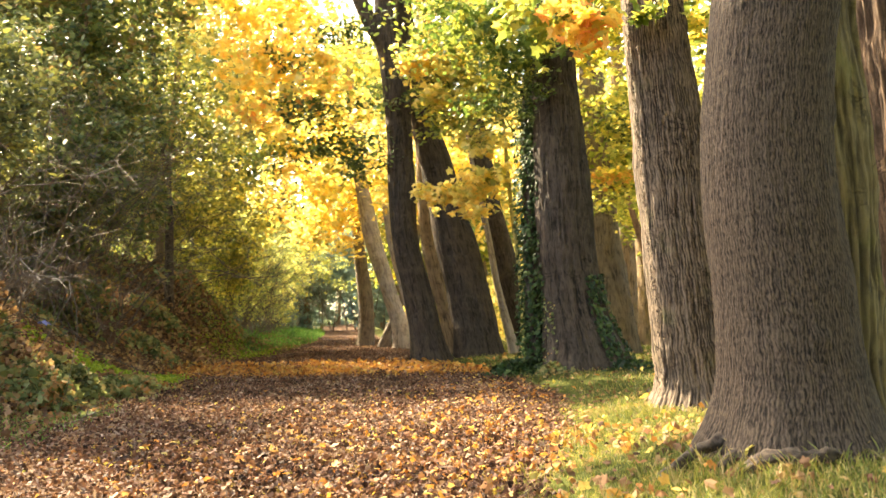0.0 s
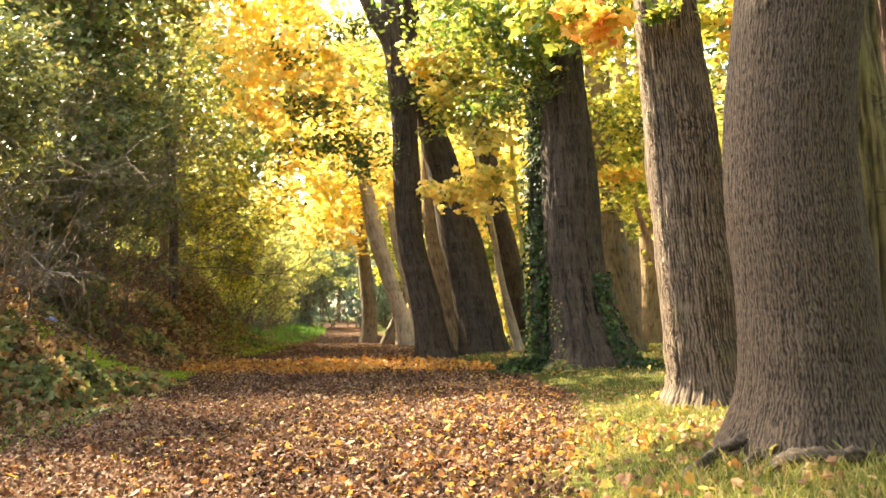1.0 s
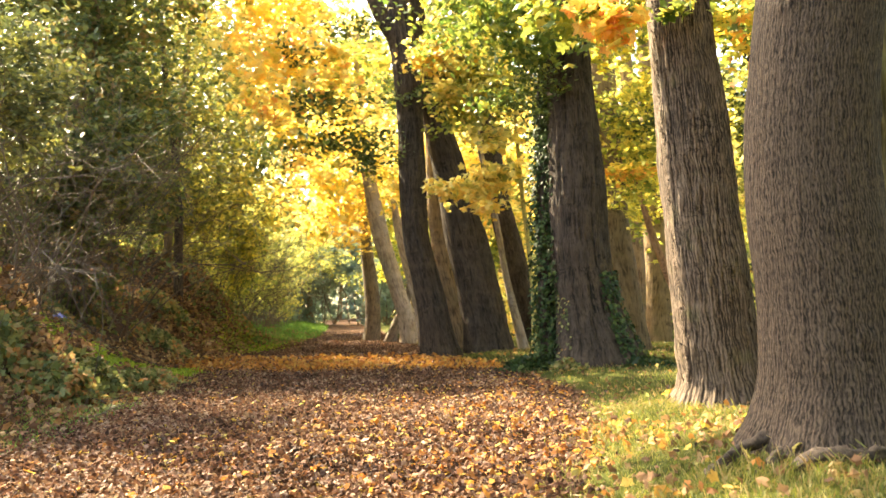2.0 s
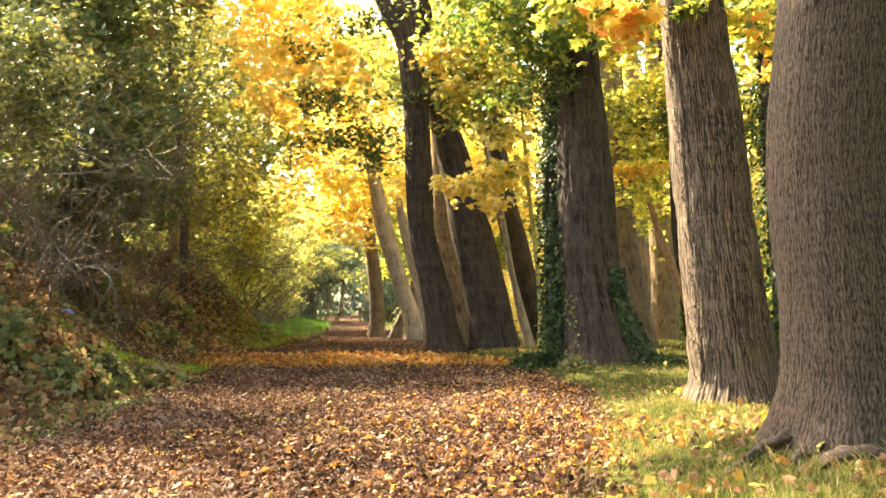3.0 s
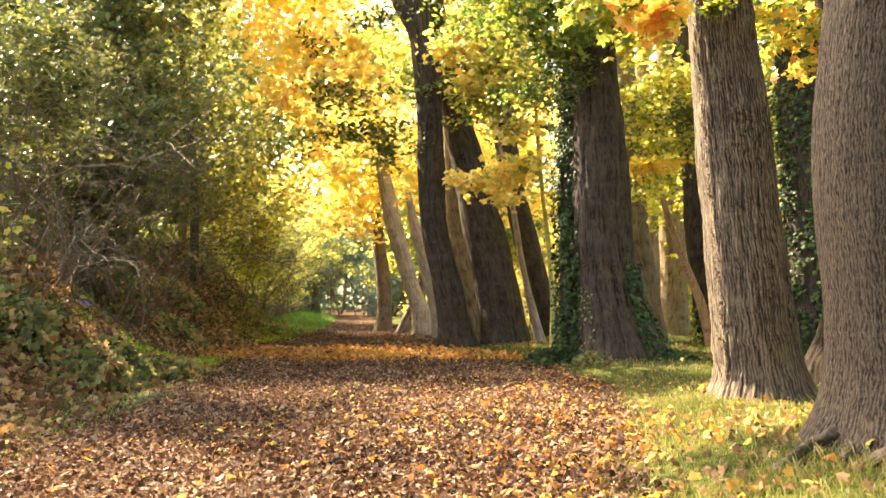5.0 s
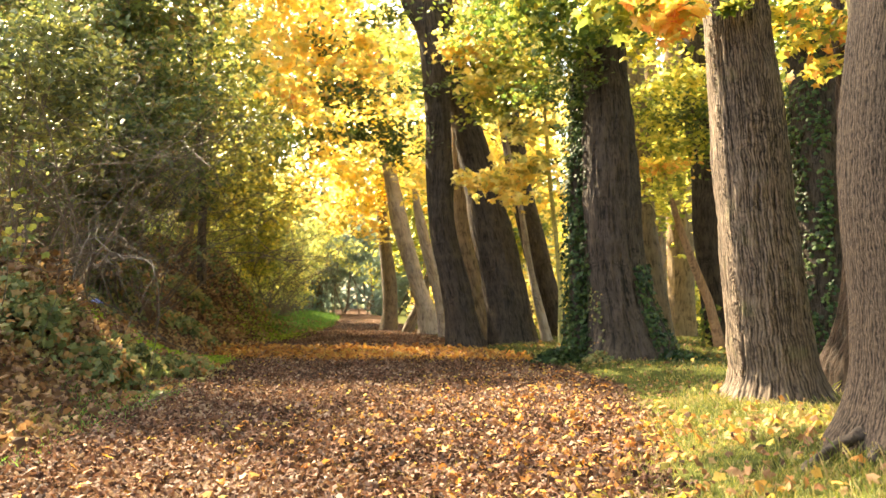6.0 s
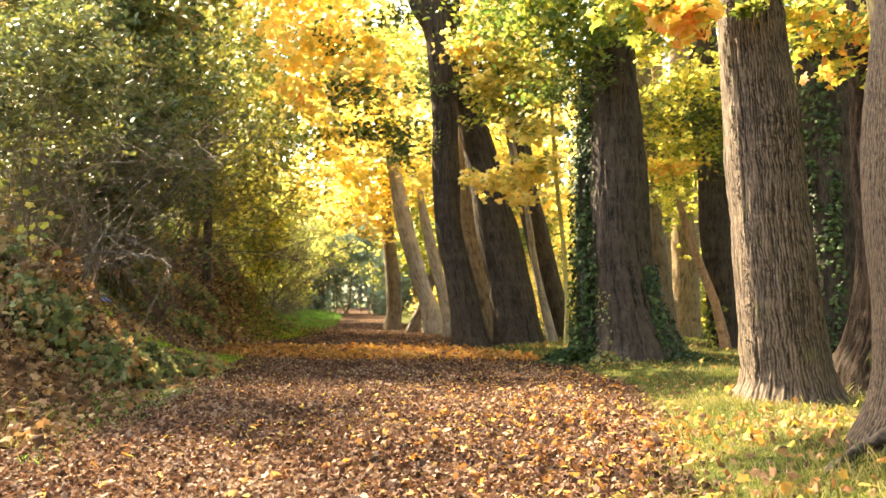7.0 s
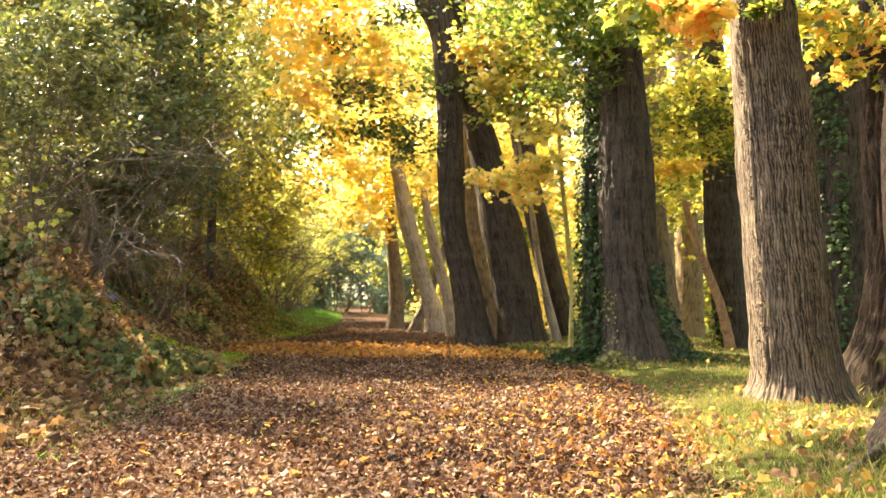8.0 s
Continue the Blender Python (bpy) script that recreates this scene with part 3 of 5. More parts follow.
def litter(name, n, keep, template, size, mat, label, x0=-9, x1=5, y0=3.0, y1=34, lift=0.012, spread=0.35):
    x, y = scatter(n, x0, x1, y0, y1)
    k = rng.random(n) < keep(x, y)
    x, y = x[k], y[k]
    z = height(x, y) + rng.uniform(0.0, 1.0, len(x)) ** 2 * lift * 3 + 0.004
    p = np.stack([x, y, z], -1)
    s = size * rng.uniform(0.55, 1.25, len(x))
    near = y < 8.0
    v, f = join([leaves(template, p[near], s[near], (0, 0, 1), spread, 2.4), leaves(KITE, p[~near], 1.15 * s[~near], (0, 0, 1), spread, 1.6)])
    ob = link_mesh(name, v, [f], mat, None, False)
    return tagged(ob, label, "fallen leaves", kind="stuff")


def on_path(x, y):
    edge = 0.25 * bumps(x, y, 11)
    return sstep(-0.25, 0.35, path_right(y) - x + edge) * 0.98 + 0.02


def on_path_only(x, y):
    return on_path(x, y) * sstep(-0.8, 0.2, x - path_left(y) + 0.4 * bumps(x, y, 12))


def on_bank(x, y):
    return sstep(-0.2, 0.6, path_left(y) - x)


BROWN_CARPET = "thick carpet of dry brown fallen leaves on the path"
litter("leaf_litter", 62000, on_path_only, SIMPLE, 0.054, LITTER, BROWN_CARPET, -6.5, 2.5, 1.2, 40, spread=0.5)
litter("leaf_litter", 125000, on_path_only, OVAL, 0.037, LITTER, BROWN_CARPET, -6.5, 2.5, 2.0, 26, lift=0.02, spread=0.8)
litter("leaf_litter", 9500, lambda x, y: on_path_only(x, y) * (0.25 + 0.75 * (bumps(x, y, 21) > 0.05)), LOBED, 0.052, LITTER_BRIGHT, "orange and yellow maple leaves fallen on the path", -5.5, 2.6, 1.5, 14)
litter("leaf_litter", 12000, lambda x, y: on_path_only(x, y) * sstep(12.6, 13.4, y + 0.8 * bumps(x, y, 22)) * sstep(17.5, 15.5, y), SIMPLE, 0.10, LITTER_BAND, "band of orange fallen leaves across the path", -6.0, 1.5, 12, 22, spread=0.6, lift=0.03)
litter("leaf_litter", 9000, lambda x, y: on_bank(x, y) * sstep(16, 18, y) * sstep(25, 23, y), SIMPLE, 0.13, LITTER_BANK, "brown leaf litter lying on the bank", -9, -4.5, 15.0, 25.5, spread=0.7, lift=0.04)
litter("leaf_litter", 45000, on_bank, SIMPLE, 0.08, LITTER_BANK, "brown leaf litter lying on the bank", -11, -3, 5.0, 34, spread=0.7, lift=0.03)
litter("leaf_litter", 1900, lambda x, y: (x > path_right(y)) * (0.08 + 0.8 * (bumps(x, y, 31) > 0.16)), LOBED, 0.07, LITTER_BRIGHT, "scattered yellow and orange leaves lying in the grass", -0.5, 5.0, 2.0, 16, lift=0.03, spread=0.9)
litter("leaf_litter", 5000, lambda x, y: (x > path_right(y)) * (0.2 + 0.8 * (bumps(x, y, 33) > 0.0)), SIMPLE, 0.06, LITTER_BANK, "brown leaves lying in the grass", -0.5, 6.0, 2.0, 18, lift=0.02, spread=0.6)

litter("leaf_litter", 650, lambda x, y: np.exp(-((x - 1.3) / 0.7) ** 2 - ((y - 5.6) / 0.55) ** 2) * (bumps(x, y, 35) > -0.2), LOBED, 0.06, LITTER_BRIGHT, "yellow and orange leaves lying thickly in the sunlit grass", -0.5, 3.0, 4.4, 7.0, lift=0.03, spread=0.6)

litter("leaf_litter", 2400, lambda x, y: on_path(x, y) * sstep(1.9, 0.7, path_right(y) - x + 1.4 * bumps(x, y, 37)), LOBED, 0.058, LITTER_BAND, "orange leaves gathered along the edge of the path", -2.0, 2.2, 4.5, 12.5, lift=0.02, spread=0.45)

litter("leaf_litter", 16000, on_path_only, KITE, 0.075, LITTER, BROWN_CARPET, -6.5, 2.5, -7.0, 1.6, spread=0.5)
litter("leaf_litter", 6000, on_bank, SIMPLE, 0.08, LITTER_BANK, "brown leaf litter lying on the bank", -9, -3, -7.0, 5.0, spread=0.7, lift=0.03)

# single leaves close to the camera
shapes = []
for i in range(8):
    v, f = leaves(LOBED, np.zeros((1, 3)), 0.05 + 0.005 * i, (0, 0, 1), 0.3, 2.2)
    ob = link_mesh("leaf", v, [f], LITTER_ONE, ground, False)
    shapes.append(ob)
for i in range(270):
    ob = shapes[i] if i < 8 else new("leaf", shapes[i % 8].data)
    y = 3.0 * (7.5 / 3.0) ** rng.random()
    x = rng.uniform(path_left(y) + 0.3, path_right(y) + 0.9)
    ob.parent = ground
    ob.location = (x, y, float(height(x, y)) + rng.uniform(0.03, 0.05))
    ob.rotation_euler = (rng.normal(0, 0.35), rng.normal(0, 0.35), rng.uniform(0, 6.28))

# ---- grass ----


def grass(name, n, keep, tall, label, x0, x1, y0, y1, thick=1.0, mat=GRASS):
    x, y = scatter(n, x0, x1, y0, y1)
    k = rng.random(n) < keep(x, y)
    x, y = x[k], y[k]
    p = np.stack([x, y, height(x, y) - 0.005], -1)
    s = tall * rng.uniform(0.4, 1.3, len(x)) * (0.55 + 0.9 * (bumps(x, y, 41) + 0.5))
    tv, tf = BLADE
    a = rng.uniform(0, 2 * np.pi, len(x))
    lean = rng.normal(0, 0.35, (len(x), 2))
    wide = thick * rng.uniform(0.7, 1.3, len(x)) * 0.065 / np.maximum(s, 0.03) * (1 + np.abs(y) / 12)
    lx, ly, lz = tv[:, 0], tv[:, 1], tv[:, 2]
    X = p[:, 0:1] + s[:, None] * (np.cos(a)[:, None] * lx * wide[:, None] - np.sin(a)[:, None] * ly + lean[:, 0:1] * lz * lz)
    Y = p[:, 1:2] + s[:, None] * (np.sin(a)[:, None] * lx * wide[:, None] + np.cos(a)[:, None] * ly + lean[:, 1:2] * lz * lz)
    Z = p[:, 2:3] + s[:, None] * lz * np.ones((len(x), 1))
    f = tf[None] + (np.arange(len(x)) * len(tv))[:, None, None]
    ob = link_mesh(name, np.stack([X, Y, Z], -1).reshape(-1, 3), [f.reshape(-1, 3)], mat, None, False)
    return tagged(ob, label, "grass", kind="stuff")


def grassy(x, y):
    return sstep(-0.15, 0.35, x - path_right(y) + 0.35 * bumps(x, y, 12)) * (0.4 + 0.6 * (bumps(x, y, 42) > -0.15))


grass("grass", 60000, grassy, 0.06, "short green verge grass under the trees", -1.5, 6.5, 2.6, 24)
grass("grass", 60000, grassy, 0.045, "short green verge grass under the trees", 0.0, 4.4, 3.0, 8.5)
grass("grass", 22000, lambda x, y: sstep(-0.1, 0.2, path_left(y) - x) * sstep(0.9, 0.2, path_left(y) - x) * (sstep(9.0, 8.0, y) + sstep(15, 17, y)) * (bumps(x, y, 43) > -0.05), 0.13, "tufts of green grass at the foot of the bank", -8, -2.6, 5.0, 34)
grass("grass", 9000, lambda x, y: sstep(-0.35, 0.0, path_left(y) - x) * sstep(1.2, 0.3, path_left(y) - x) * (bumps(x, y, 44) > -0.1), 0.065, "tufts of green grass at the foot of the bank", -6, -2.4, 4.5, 9.0, 1.0, FAR_GRASS)
grass("grass", 30000, lambda x, y: sstep(0.0, 0.3, path_left(y) - x) * sstep(6, 4, path_left(y) - x), 0.16, "bright green grass beside the far path", -14, -4.4, 21.0, 60, 2.0, FAR_GRASS)

grass("grass", 26000, grassy, 0.06, "short green verge grass under the trees", -1.0, 6.5, -7.0, 2.7, 1.6)

# ---- trees of the avenue ----
A_ROWS = [(0.27, 1.669, 0.455), (0.41, 1.672, 0.388), (0.57, 1.676, 0.345), (0.78, 1.662, 0.324), (1.06, 1.644, 0.318), (1.33, 1.618, 0.314), (1.61, 1.608, 0.307), (1.9, 1.619, 0.305), (2.18, 1.647, 0.302), (2.47, 1.69, 0.305)]
B_ROWS = [(0.03, 2.231, 0.583), (0.24, 2.235, 0.439), (0.63, 2.199, 0.379), (1.14, 2.155, 0.358), (1.64, 2.106, 0.341), (2.15, 2.066, 0.341), (2.67, 2.034, 0.332), (3.19, 1.991, 0.307), (3.71, 1.963, 0.283)]
C_ROWS = [(0.07, 3.577, 0.702), (0.36, 3.575, 0.634), (0.63, 3.606, 0.558), (1.16, 3.639, 0.473), (1.7, 3.646, 0.451), (2.24, 3.618, 0.453), (2.79, 3.606, 0.449), (3.34, 3.586, 0.448), (3.89, 3.576, 0.448)]
E_ROWS = [(0.08, 2.172, 0.747), (0.36, 2.138, 0.644), (0.97, 2.037, 0.481), (1.85, 1.935, 0.44), (2.73, 1.916, 0.429), (3.63, 1.879, 0.391), (4.54, 1.842, 0.34)]
F_ROWS = [(0.06, -0.25, 0.425), (0.63, -0.363, 0.328), (1.32, -0.484, 0.306), (2.48, -0.742, 0.266), (3.65, -0.799, 0.28), (4.83, -0.833, 0.258), (6.02, -0.926, 0.271), (6.61, -0.996, 0.253)]


def tree(name, rows, y, top, bark, label, seed, **kw):
    t = empty(name, rows[0][1], y, rows[0][0], label, "tree", "trees along the path")
    trunk_mesh(t, rows, y, top, bark, seed, **kw)
    return t


tree_a = tree("maple_tree", A_ROWS, 3.95, 7.5, BARK_GREY, "stout maple trunk with fine grey-brown bark, exposed root", 1, around=360, step=0.018, ridge=(92, 0.09, 0.005), lobes=0.05, knots=3)
tree_a2 = tree("tree", [(0.26, 2.203, 0.387), (0.42, 2.213, 0.338), (0.91, 2.22, 0.336), (1.42, 2.216, 0.339), (1.76, 2.207, 0.34), (2.1, 2.188, 0.343), (2.45, 2.167, 0.338), (2.8, 2.156, 0.344)], 4.8, 7.5, BARK_GREEN_LIT, "furrowed trunk with green light put into its bark", 2, around=160, step=0.05, ridge=(36, 0.32, 0.03))
tree_b = tree("maple_tree", B_ROWS, 7.25, 8.5, BARK_PLATED, "tall trunk with plated brown bark, sunlit edge", 3, around=260, step=0.026, ridge=(76, 0.17, 0.02), facet=(176, 0.80), lobes=0.02, knots=9)
flake_rng = np.random.default_rng(77)


def loose_bark(parent, rows, y, edge, z0, z1, n):
    """Ragged flakes of bark standing off along the edge of the flattened side."""
    zs, xs, rs = [np.array(c) for c in zip(*rows)]
    r = flake_rng
    pieces = []
    for _ in range(n):
        z = r.uniform(z0, z1)
        a = radians(edge + r.normal(0, 5))
        rad = float(np.interp(z, zs, rs)) * 0.97
        out = np.array([math.cos(a), math.sin(a), 0.0])
        along = np.array([-out[1], out[0], 0.0])
        c = np.array([float(np.interp(z, zs, xs)), y, z]) + out * rad - np.array(parent.location)
        w, h = r.uniform(0.008, 0.02), r.uniform(0.03, 0.10)
        bend = r.uniform(0.006, 0.022)
        v = []
        for k in range(4):
            t = k / 3
            mid = c + np.array([0, 0, (t - 0.5) * h]) + out * (bend * (2 * t - 1) ** 2 + 0.004)
            half = along * w * (1 - 0.5 * abs(2 * t - 1)) * 0.5
            v += [mid - half, mid + half, mid + half + out * 0.004, mid - half + out * 0.004]
        f = []
        for k in range(3):
            b0, b1 = 4 * k, 4 * k + 4
            f += [(b0 + i, b0 + (i + 1) % 4, b1 + (i + 1) % 4, b1 + i) for i in range(4)]
        pieces.append((np.array(v), np.array(f + [(0, 3, 2, 1), (12, 13, 14, 15)])))
    v, f = join(pieces)
    return tagged(link_mesh("loose_bark", v, [f], BARK_PLATED, parent, False), "ragged flakes of peeling bark", kind="stuff")


loose_bark(tree_b, B_ROWS, 7.25, 212, 0.3, 3.7, 150)
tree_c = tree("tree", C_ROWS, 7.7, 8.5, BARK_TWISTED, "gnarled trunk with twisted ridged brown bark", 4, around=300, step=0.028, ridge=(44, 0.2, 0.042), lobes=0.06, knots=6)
tree_d = tree("tree", [(0.21, 3.491, 0.368), (0.69, 3.494, 0.361), (1.51, 3.51, 0.365), (2.35, 3.483, 0.371), (3.21, 3.453, 0.38)], 5.9, 8.0, BARK_BROWN, "brown furrowed tree trunk with a sunlit edge", 5, around=160, step=0.05, ridge=(44, 0.22, 0.025))
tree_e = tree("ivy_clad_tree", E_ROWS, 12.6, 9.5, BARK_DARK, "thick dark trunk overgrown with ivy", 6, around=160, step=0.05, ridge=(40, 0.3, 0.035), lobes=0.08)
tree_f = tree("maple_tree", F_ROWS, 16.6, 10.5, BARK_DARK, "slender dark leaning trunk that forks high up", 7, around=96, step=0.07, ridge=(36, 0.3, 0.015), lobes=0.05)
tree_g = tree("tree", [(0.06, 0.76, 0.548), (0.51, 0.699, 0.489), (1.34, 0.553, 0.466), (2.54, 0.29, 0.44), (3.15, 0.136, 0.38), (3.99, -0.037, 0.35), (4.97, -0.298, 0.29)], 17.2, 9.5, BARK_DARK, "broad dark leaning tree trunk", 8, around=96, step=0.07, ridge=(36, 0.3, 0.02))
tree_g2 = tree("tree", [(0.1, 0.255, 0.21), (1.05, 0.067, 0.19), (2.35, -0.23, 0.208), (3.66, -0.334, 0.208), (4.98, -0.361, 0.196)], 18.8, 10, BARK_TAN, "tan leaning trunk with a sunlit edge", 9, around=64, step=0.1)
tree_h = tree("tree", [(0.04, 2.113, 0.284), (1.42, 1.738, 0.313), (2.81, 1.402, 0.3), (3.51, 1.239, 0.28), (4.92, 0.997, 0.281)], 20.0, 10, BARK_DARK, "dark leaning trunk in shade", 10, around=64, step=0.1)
tree_h2 = tree("young_tree", [(0.1, 1.55, 0.12), (1.64, 1.191, 0.074), (2.88, 1.0, 0.062), (4.02, 0.778, 0.038)], 17.8, 5.5, BARK_PALE, "thin pale leaning stem lit along one side", 11, around=32, step=0.12, ridge=(16, 0.3, 0.006))
tree_i = tree("tree", [(0.0, 3.685, 0.388), (0.96, 3.566, 0.35), (1.55, 3.484, 0.362), (2.25, 3.411, 0.322), (4.51, 3.288, 0.296)], 16.8, 9.5, BARK_TAN, "grey-green leaning trunk in shade", 12, around=80, step=0.1)
tree_j = tree("tree", [(0.0, 5.256, 0.368), (1.46, 5.256, 0.327), (2.89, 5.256, 0.343), (4.33, 5.212, 0.33)], 20.5, 9.5, BARK_TAN, "tan upright trunk in warm light", 13, around=64, step=0.1)
tree_j2 = tree("tree", [(0.0, 5.089, 0.236), (3.03, 5.045, 0.245), (4.58, 5.003, 0.25)], 22.0, 9.5, BARK_TAN, "slim tan trunk in warm light", 14, around=64, step=0.1)
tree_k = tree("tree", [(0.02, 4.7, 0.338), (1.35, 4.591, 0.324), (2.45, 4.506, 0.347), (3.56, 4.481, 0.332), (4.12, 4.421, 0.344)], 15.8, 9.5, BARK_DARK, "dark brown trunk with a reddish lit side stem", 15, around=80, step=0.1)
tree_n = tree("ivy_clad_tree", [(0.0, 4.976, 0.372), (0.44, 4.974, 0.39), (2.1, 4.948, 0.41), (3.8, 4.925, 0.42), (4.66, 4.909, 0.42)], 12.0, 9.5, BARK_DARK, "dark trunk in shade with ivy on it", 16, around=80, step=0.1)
tree_l = tree("tree", [(-0.1, -1.118, 0.36), (0.65, -1.234, 0.291), (1.48, -1.518, 0.234), (2.31, -1.761, 0.25), (3.15, -2.014, 0.26), (4.5, -2.283, 0.21)], 24.0, 9.5, BARK_PALE, "pale grey leaning trunk beside the path", 17, around=64, step=0.1)
tree_l2 = tree("tree", [(-0.08, -0.702, 0.17), (0.68, -0.785, 0.153), (1.44, -0.945, 0.153), (2.2, -1.151, 0.153), (2.97, -1.328, 0.15)], 22.0, 4.0, BARK_PALE, "slim pale leaning trunk beside the path", 18, around=48, step=0.12)
tree_m = tree("tree", [(-0.1, -2.56, 0.33), (0.5, -2.49, 0.26), (1.6, -2.52, 0.24), (2.8, -2.66, 0.20)], 26.5, 9, BARK_GREY_TAN, "far grey-brown trunk at the path's edge", 19, around=40, step=0.15)
tree_l3 = tree("tree", [(-0.1, -1.9, 0.21), (0.4, -1.7, 0.17), (0.9, -1.47, 0.15), (2.0, -1.1, 0.13)], 25.0, 4.5, BARK_GREY_TAN, "short grey trunk leaning over behind the pale ones", 24, around=32, step=0.1)
sapling = tree("sapling", [(0.1, 1.5, 0.045), (1.0, 1.517, 0.043), (2.08, 1.451, 0.043), (3.17, 1.341, 0.04), (4.33, 1.264, 0.035)], 15.5, 5.2, SAPLING, "thin yellowish young stem with sunlight put into its colour", 20, around=20, step=0.1, ridge=(10, 0.2, 0.003), sink=0.3)

# crowns
crown(tree_f, "crown", [(-3.2, 16.6, 5.7, 1.6, 0.6, 1.0), (-3.3, 17.8, 8.1, 1.1, 0.5, 0.8), (-4.0, 17.0, 7.4, 1.6, 0.6, 1.1), (-2.8, 17.6, 4.8, 1.2, 0.6, 0.8), (0.3, 19.4, 6.8, 1.2, 0.5, 1.0)], 270, 14, 0.28, 0.2, MAPLE_YELLOW, SIMPLE, label="bright yellow maple leaves")
crown(tree_l, "crown", [(-2.0, 22.6, 5.3, 0.7, 0.3, 0.8), (-1.2, 21.4, 4.2, 0.6, 0.3, 0.6), (-2.2, 22.8, 6.8, 0.7, 0.3, 0.8)], 75, 14, 0.24, 0.18, MAPLE_YELLOW, KITE, label="bright yellow leaves")
crown(tree_l, "crown", [(-2.8, 25.2, 4.0, 0.8, 0.4, 0.6), (-3.7, 25.6, 3.5, 0.9, 0.4, 0.5), (-3.0, 25.2, 3.1, 0.6, 0.3, 0.3)], 60, 14, 0.26, 0.2, MAPLE_YELLOW, KITE, label="bright yellow leaves")
crown(tree_f, "crown", [(-3.2, 15.9, 5.15, 0.9, 0.5, 0.35), (-3.6, 15.9, 6.6, 0.9, 0.5, 0.6), (-2.4, 16.0, 5.5, 0.7, 0.4, 0.3), (-2.8, 16.0, 7.0, 0.7, 0.4, 0.3)], 18, 14, 0.24, 0.16, MAPLE_ORANGE, SIMPLE, label="orange maple leaves")
crown(tree_l, "crown", [(-4.2, 25.0, 4.6, 1.6, 2.0, 1.5), (-2.6, 24.5, 5.6, 1.8, 1.6, 1.6), (-0.6, 25.5, 5.6, 2.0, 1.5, 2.0), (2.2, 26.0, 5.5, 2.2, 1.5, 2.4), (-4.4, 23.5, 7.4, 1.6, 0.8, 1.6), (-2.4, 23.5, 8.6, 1.8, 0.8, 1.4)], 430, 16, 0.34, 0.28, MAPLE_YELLOW, KITE, label="bright yellow leaves")
crown(tree_m, "crown", [(-8.0, 37.0, 9.7, 2.8, 1.2, 2.8), (-4.3, 37.0, 11.6, 3.2, 1.2, 2.8), (-0.6, 37.0, 9.7, 3.2, 1.2, 3.2), (3.1, 37.0, 9.0, 3.2, 1.2, 3.4), (-6.8, 37.0, 14.0, 3.2, 1.2, 2.0), (0.6, 37.0, 14.6, 3.8, 1.2, 2.0), (6.2, 34.0, 10.3, 2.6, 1.2, 3.0), (-8.2, 38.5, 6.5, 1.8, 1.0, 1.8)], 680, 16, 0.52, 0.42, BACK_GREEN, KITE, label="olive leaves in shade")
crown(tree_m, "crown", [(-4.6, 33.0, 7.4, 1.8, 1.6, 1.4), (-2.0, 33.0, 5.5, 2.2, 2.0, 3.0), (1.5, 34.0, 5.5, 2.6, 2.0, 3.5)], 480, 16, 0.4, 0.26, LIME_YELLOW, KITE, label="yellow-green leaves")
crown(tree_f, "crown", [(-1.9, 16.4, 4.45, 1.0, 0.5, 0.3), (-2.4, 16.2, 5.1, 1.0, 0.5, 0.25), (-1.6, 16.4, 3.95, 0.6, 0.4, 0.28), (-1.8, 16.4, 6.8, 0.8, 0.4, 0.2), (-0.9, 16.2, 5.3, 0.5, 0.3, 0.2), (-3.6, 17.2, 4.4, 0.7, 0.4, 0.25), (-3.0, 16.2, 6.2, 0.6, 0.3, 0.2), (-1.3, 18.2, 6.0, 0.5, 0.3, 0.4)], 160, 14, 0.24, 0.14, DARK_GREEN, OVAL, label="dark green leaves")
fork = np.array([(-0.98, 16.6, 6.2), (-1.15, 16.6, 6.7), (-1.4, 16.6, 7.1), (-1.62, 16.6, 7.6), (-1.9, 16.7, 8.8), (-2.2, 16.9, 10.0)])
v, f = tube(fork - np.array(tree_f.location), np.array([0.2, 0.18, 0.165, 0.15, 0.12, 0.08]), 20)
link_mesh("limb", v, [f], BARK_DARK, tree_f)
limbs(tree_f, (-1.7, 16.65, 8.0), [(-3.8, 18.6, 8.8), (-2.6, 18.8, 10.2)], 0.05, BARK_DARK)
crown(tree_g, "crown", [(0.8, 17.9, 7.7, 1.8, 0.9, 1.1), (1.1, 17.6, 5.9, 1.0, 0.8, 0.7)], 170, 16, 0.28, 0.15, MAPLE_YELLOW, SIMPLE, label="yellow-green leaves")
crown(tree_h2, "crown", [(0.12, 15.1, 3.18, 0.8, 0.3, 0.17), (0.85, 15.1, 3.5, 0.6, 0.3, 0.22), (0.75, 15.1, 4.2, 0.5, 0.3, 0.2), (0.5, 15.1, 2.85, 0.6, 0.3, 0.14), (0.6, 15.2, 5.1, 0.85, 0.3, 0.36), (-0.1, 15.3, 5.8, 0.65, 0.3, 0.38)], 150, 14, 0.17, 0.16, MAPLE_YELLOW, SIMPLE, 0.2, label="yellow leaves in flat sprays")
crown(sapling, "crown", [(0.35, 15.6, 5.0, 0.8, 0.4, 0.6), (0.95, 15.4, 5.3, 0.7, 0.4, 0.5), (0.2, 15.8, 6.2, 0.9, 0.5, 0.6)], 170, 14, 0.2, 0.13, LIME_YELLOW, SIMPLE, label="yellow-green leaves")
crown(sapling, "crown", [(0.9, 14.8, 4.75, 0.6, 0.3, 0.3), (0.1, 15.6, 5.6, 0.6, 0.3, 0.3)], 40, 14, 0.18, 0.10, DARK_GREEN, OVAL, label="dark green leaves")
